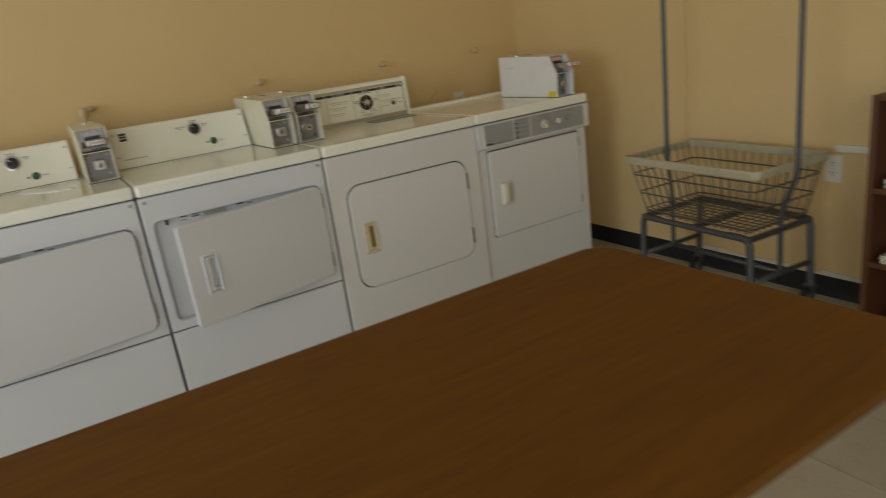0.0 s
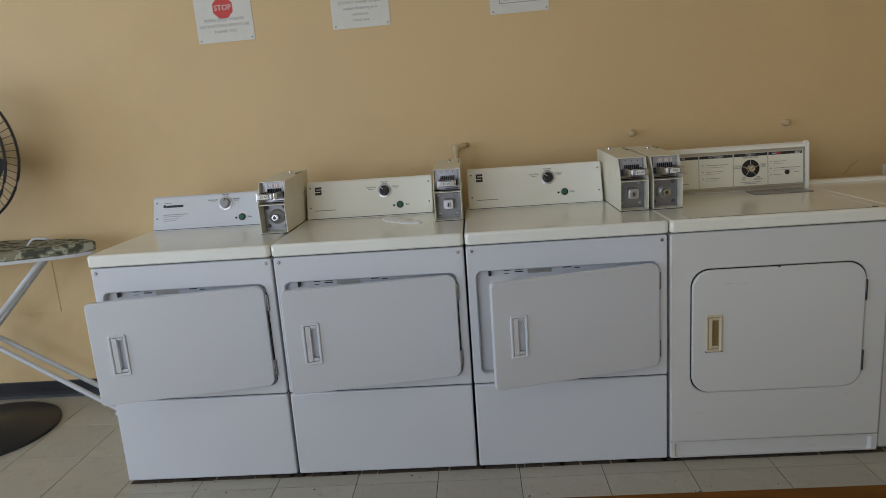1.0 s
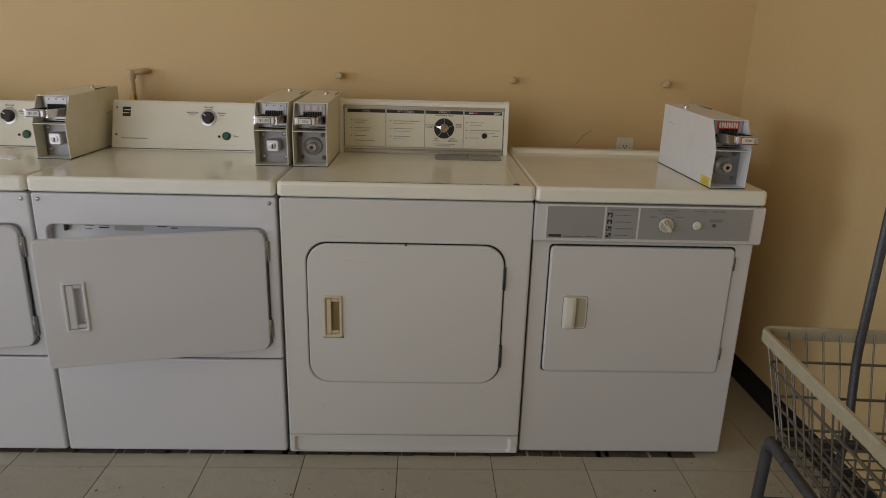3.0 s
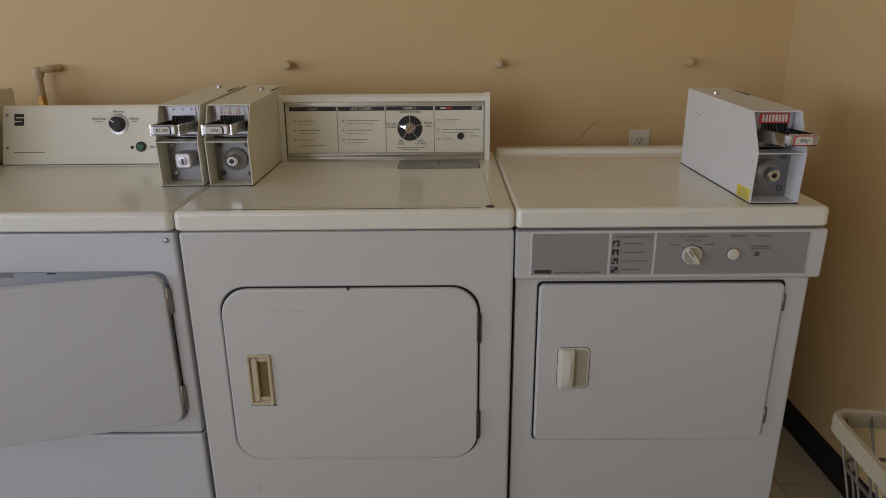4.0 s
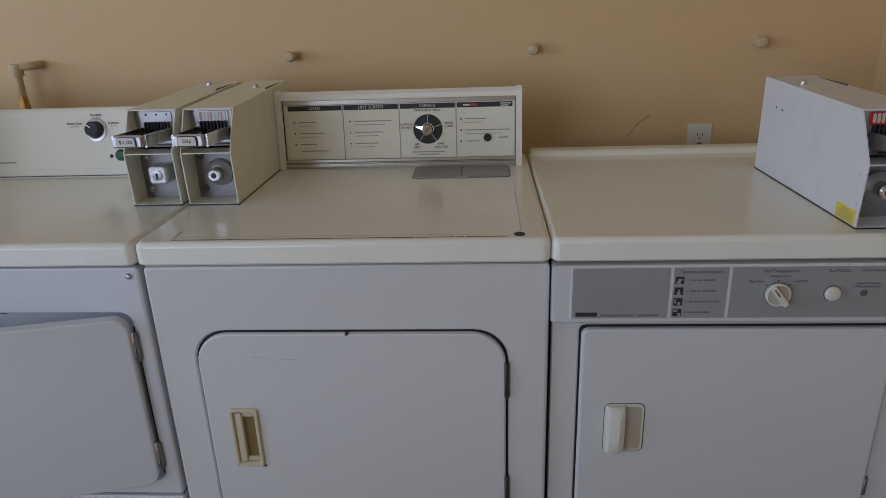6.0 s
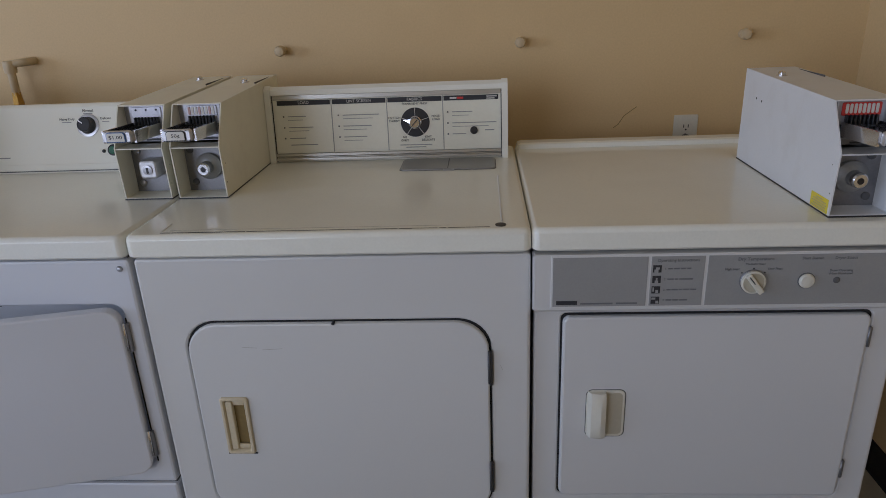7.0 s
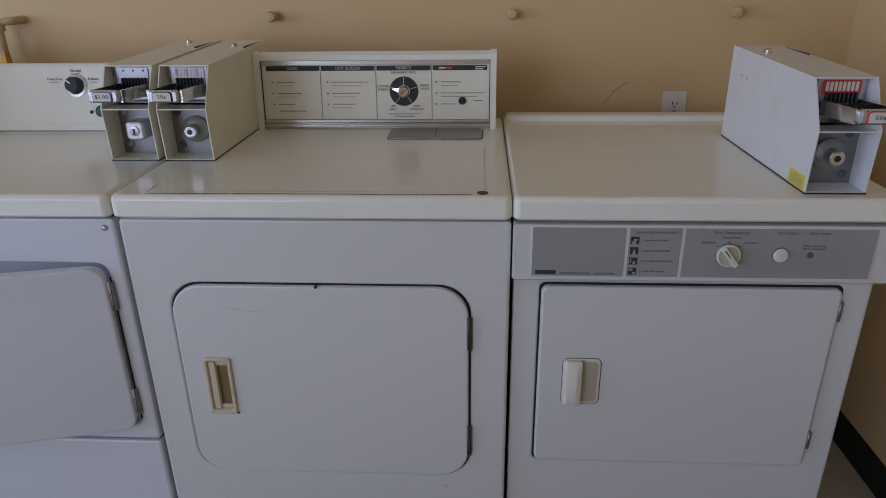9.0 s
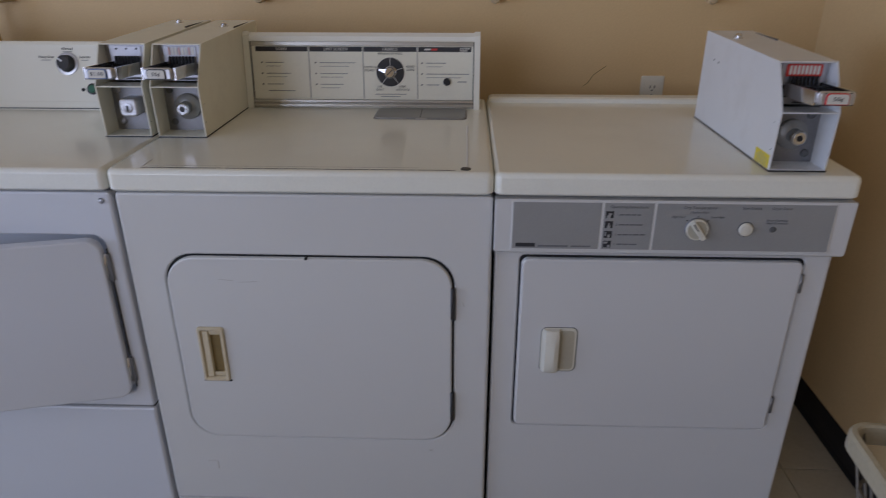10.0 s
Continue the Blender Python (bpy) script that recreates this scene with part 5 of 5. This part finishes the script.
# ---- shelf unit by the side wall ----
sh = thing("shelf_unit", (1.425, -1.362, 0), "dark brown wooden shelf unit with white papers on it", "shelf")
SW, SD, SH = 0.80, 0.31, 0.895
for y0, y1 in ((-0.02, 0.0), (-SW, -SW + 0.02)):
    part("side_panel", box(0, SD, y0, y1, 0, SH, 0.002, 1), SHELFWOOD, sh)
for z in (0.06, 0.29, 0.56, SH - 0.02):
    part("shelf", box(0.004, SD, -SW + 0.02, -0.02, z, z + 0.02, 0.002, 1), SHELFWOOD, sh)
part("back_panel", box(SD - 0.006, SD, -SW + 0.02, -0.02, 0.08, SH - 0.02), SHELFWOOD, sh)
for z, wd in ((0.31, 0.30), (0.58, 0.26)):
    pp = thing("paper_stack", (1.435, -1.362 - 0.05, z), "stack of white papers on a dark shelf", "papers", "papers on the shelves")
    bm = bmesh.new()
    rng = random.Random(int(z * 100))
    for i in range(7):
        d = rng.uniform(-0.006, 0.006)
        box(0.01 + d, 0.22 + d, -wd + d, 0.0 + d, i * 0.004, i * 0.004 + 0.0036, bm=bm)
    part("sheets", bm, PAPER, pp)

# ---- ironing board ----
ib = thing("ironing_board", (-2.395, 0.62, 0), "ironing board with camouflage cloth cover and white legs", "ironing board")
outline = []
for i in range(25):
    s = i / 24
    x = -1.32 * s
    half = 0.185 * min(1.0, (s * 3.2 + 0.0) ** 0.55) if s > 0 else 0.0
    outline.append((x, max(half, 0.012)))
loop = [(x, h) for x, h in outline] + [(x, -h) for x, h in reversed(outline)]
rings = []
for z, k in ((0.815, 0.93), (0.820, 0.985), (0.838, 1.0), (0.852, 0.98), (0.858, 0.93)):
    rings.append([Vector((x * (0.995 if k > 0.99 else 0.99) - (0.006 if k < 0.97 else 0), h * k, z)) for x, h in loop])
part("padded_cover", loft(rings), CAMO, ib, "green and grey camouflage cloth cover", smooth=True)
part("board", loft([[Vector((x * 0.985 - 0.012, h * 0.92, z)) for x, h in loop] for z in (0.800, 0.816)]), ENAMELTUBE, ib)
for dy in (0.03, 0.13):
    part("leg", tube([(-0.035, dy, 0.016), (-1.22, dy * 0.5, 0.795)], 0.0125, 10), ENAMELTUBE, ib, "white tubular leg", smooth=True)
    part("leg", tube([(-0.25, dy * 0.4, 0.80), (-1.06, dy, 0.016)], 0.0125, 10), ENAMELTUBE, ib, "white tubular leg", smooth=True)
part("foot_bar", tube([(-0.035, 0.0, 0.0125), (-0.035, 0.17, 0.0125)], 0.0125, 10), ENAMELTUBE, ib, smooth=True)
part("foot_bar", tube([(-1.06, 0.0, 0.0125), (-1.06, 0.17, 0.0125)], 0.0125, 10), ENAMELTUBE, ib, smooth=True)
part("iron_rest", tube(bend([(-0.30, -0.02, 0.856), (-0.27, -0.02, 0.89), (-0.20, -0.02, 0.885), (-0.205, 0.06, 0.857)], 0.02), 0.005, 8), ENAMELTUBE, ib, "white bent wire hook", smooth=True)

# ---- pedestal fan ----
fan = thing("pedestal_fan", (-3.01, 0.66, 0), "black pedestal fan with wire cage and round base", "fan")
part("base", turned([(0.325, 0.0), (0.325, 0.012), (0.31, 0.022), (0.10, 0.045), (0.035, 0.065), (0.02, 0.09)], 48, "z", (0.0, -0.17, 0)), BLACK, fan, "round black fan base", smooth=True)
part("pole", tube([(0.0, -0.17, 0.07), (0.0, -0.08, 1.0), (-0.01, 0.04, 1.26)], 0.016, 12), BLACK, fan, smooth=True)
part("motor", turned([(0.03, 0.16), (0.08, 0.15), (0.095, 0.10), (0.095, 0.03), (0.06, -0.02)], 28, "y", (0, -0.02, 1.285)), BLACK, fan, smooth=True)
R = 0.335
for yy, rr in ((-0.055, R), (0.035, R)):
    ring = [Vector((rr * math.cos(2 * math.pi * i / 48), yy - 0.06, 1.285 + rr * math.sin(2 * math.pi * i / 48))) for i in range(48)]
    part("cage_ring", tube(ring, 0.006, 6, None, True), BLACK, fan)
for k in (0.35, 0.6, 0.8, 0.9):
    yy = -0.055 - 0.055 * (1 - k * k)
    ring = [Vector((R * k * math.cos(2 * math.pi * i / 48), yy - 0.06, 1.285 + R * k * math.sin(2 * math.pi * i / 48))) for i in range(48)]
    part("cage_ring", tube(ring, 0.0022, 5, None, True), BLACK, fan)
for i in range(60):
    a = 2 * math.pi * i / 60
    c, s = math.cos(a), math.sin(a)
    for front in (True, False):
        pts = []
        for k in (0.16, 0.35, 0.6, 0.8, 0.93, 1.0):
            bulge = 0.055 * (1 - k * k)
            yy = -0.115 - bulge if front else -0.025 + bulge * 1.2
            pts.append((R * k * c, yy, 1.285 + R * k * s))
        part("cage_wire", tube(pts, 0.0017, 5), BLACK, fan)
part("badge", turned([(0.055, -0.165), (0.055, -0.172), (0.045, -0.176)], 28, "y", (0, 0, 1.285)), BLACK, fan, smooth=True)
for i in range(3):
    bl = bmesh.new()
    rings = []
    for r, wdt, tw in ((0.05, 0.05, 40), (0.13, 0.12, 32), (0.22, 0.15, 26), (0.29, 0.13, 22)):
        a = radians(tw)
        rings.append([Vector((r, math.sin(a) * wdt * q - th, math.cos(a) * wdt * q)) for q, th in ((-0.5, 0), (0.5, 0), (0.5, 0.003), (-0.5, 0.003))])
    part("blade", loft(rings, bm=bl), BLACK, fan, at=pose(0, -0.07, 1.285, 0, 120 * i + 20, 0))

# ---- floor tiles ----
PITCH, OX, OY = 0.3035, 0.057, -0.072
half = PITCH / 2 - 0.0012


def tile_mesh(sx, sy):
    bm = bmesh.new()
    r = [Vector((u, v, 0)) for u, v in ((-sx, -sy), (sx, -sy), (sx, sy), (-sx, sy))]
    e = 0.0008
    loft([[v + Vector((0, 0, -0.006)) for v in r], [v + Vector((0, 0, -e)) for v in r], [Vector((v.x - math.copysign(e, v.x), v.y - math.copysign(e, v.y), 0)) for v in r]], bm=bm)
    bmesh.ops.recalc_face_normals(bm, faces=bm.faces)
    me = bpy.data.meshes.new("tile")
    bm.to_mesh(me)
    bm.free()
    me.materials.append(TILE)
    return me


whole = tile_mesh(half, half)
rest = bmesh.new()
rng = random.Random(12)
for i in range(math.floor((WEST - OX) / PITCH), math.ceil((EAST - OX) / PITCH)):
    for j in range(math.floor((SOUTH - OY) / PITCH), math.ceil((NORTH - OY) / PITCH)):
        x0, x1 = max(WEST, OX + i * PITCH), min(EAST, OX + (i + 1) * PITCH)
        y0, y1 = max(SOUTH, OY + j * PITCH), min(NORTH, OY + (j + 1) * PITCH)
        if x1 - x0 < 0.01 or y1 - y0 < 0.01:
            continue
        cut = (x1 - x0 < PITCH - 0.001) or (y1 - y0 < PITCH - 0.001)
        if y0 > -2.5 and x0 > -3.7:
            ob = new("tile", tile_mesh((x1 - x0) / 2 - 0.0012, (y1 - y0) / 2 - 0.0012) if cut else whole)
            ob.parent = ground
            ob.matrix_basis = pose((x0 + x1) / 2, (y0 + y1) / 2, 0.0 - rng.uniform(0, 0.0006), 0, 0, 0 if cut else 90 * rng.randrange(4))
        else:
            box(x0 + 0.0007, x1 - 0.0007, y0 + 0.0007, y1 - 0.0007, -0.006, 0, bm=rest)
tagged(part("far_tiles", rest, TILE, ground), kind="stuff")
specks = bmesh.new()
for k in range(420):
    x, y, r = rng.uniform(-2.6, 1.7), rng.uniform(-1.3, 0.0), rng.choice((0.0012, 0.0016, 0.002, 0.0026, 0.0045))
    turned([(r, 0.0002), (r * 0.8, 0.0012)], 6, "z", (x, y, 0), specks)
tagged(part("floor_dirt", specks, GRIME), "small dark dirt specks scattered on the tiles", "dirt", kind="stuff")
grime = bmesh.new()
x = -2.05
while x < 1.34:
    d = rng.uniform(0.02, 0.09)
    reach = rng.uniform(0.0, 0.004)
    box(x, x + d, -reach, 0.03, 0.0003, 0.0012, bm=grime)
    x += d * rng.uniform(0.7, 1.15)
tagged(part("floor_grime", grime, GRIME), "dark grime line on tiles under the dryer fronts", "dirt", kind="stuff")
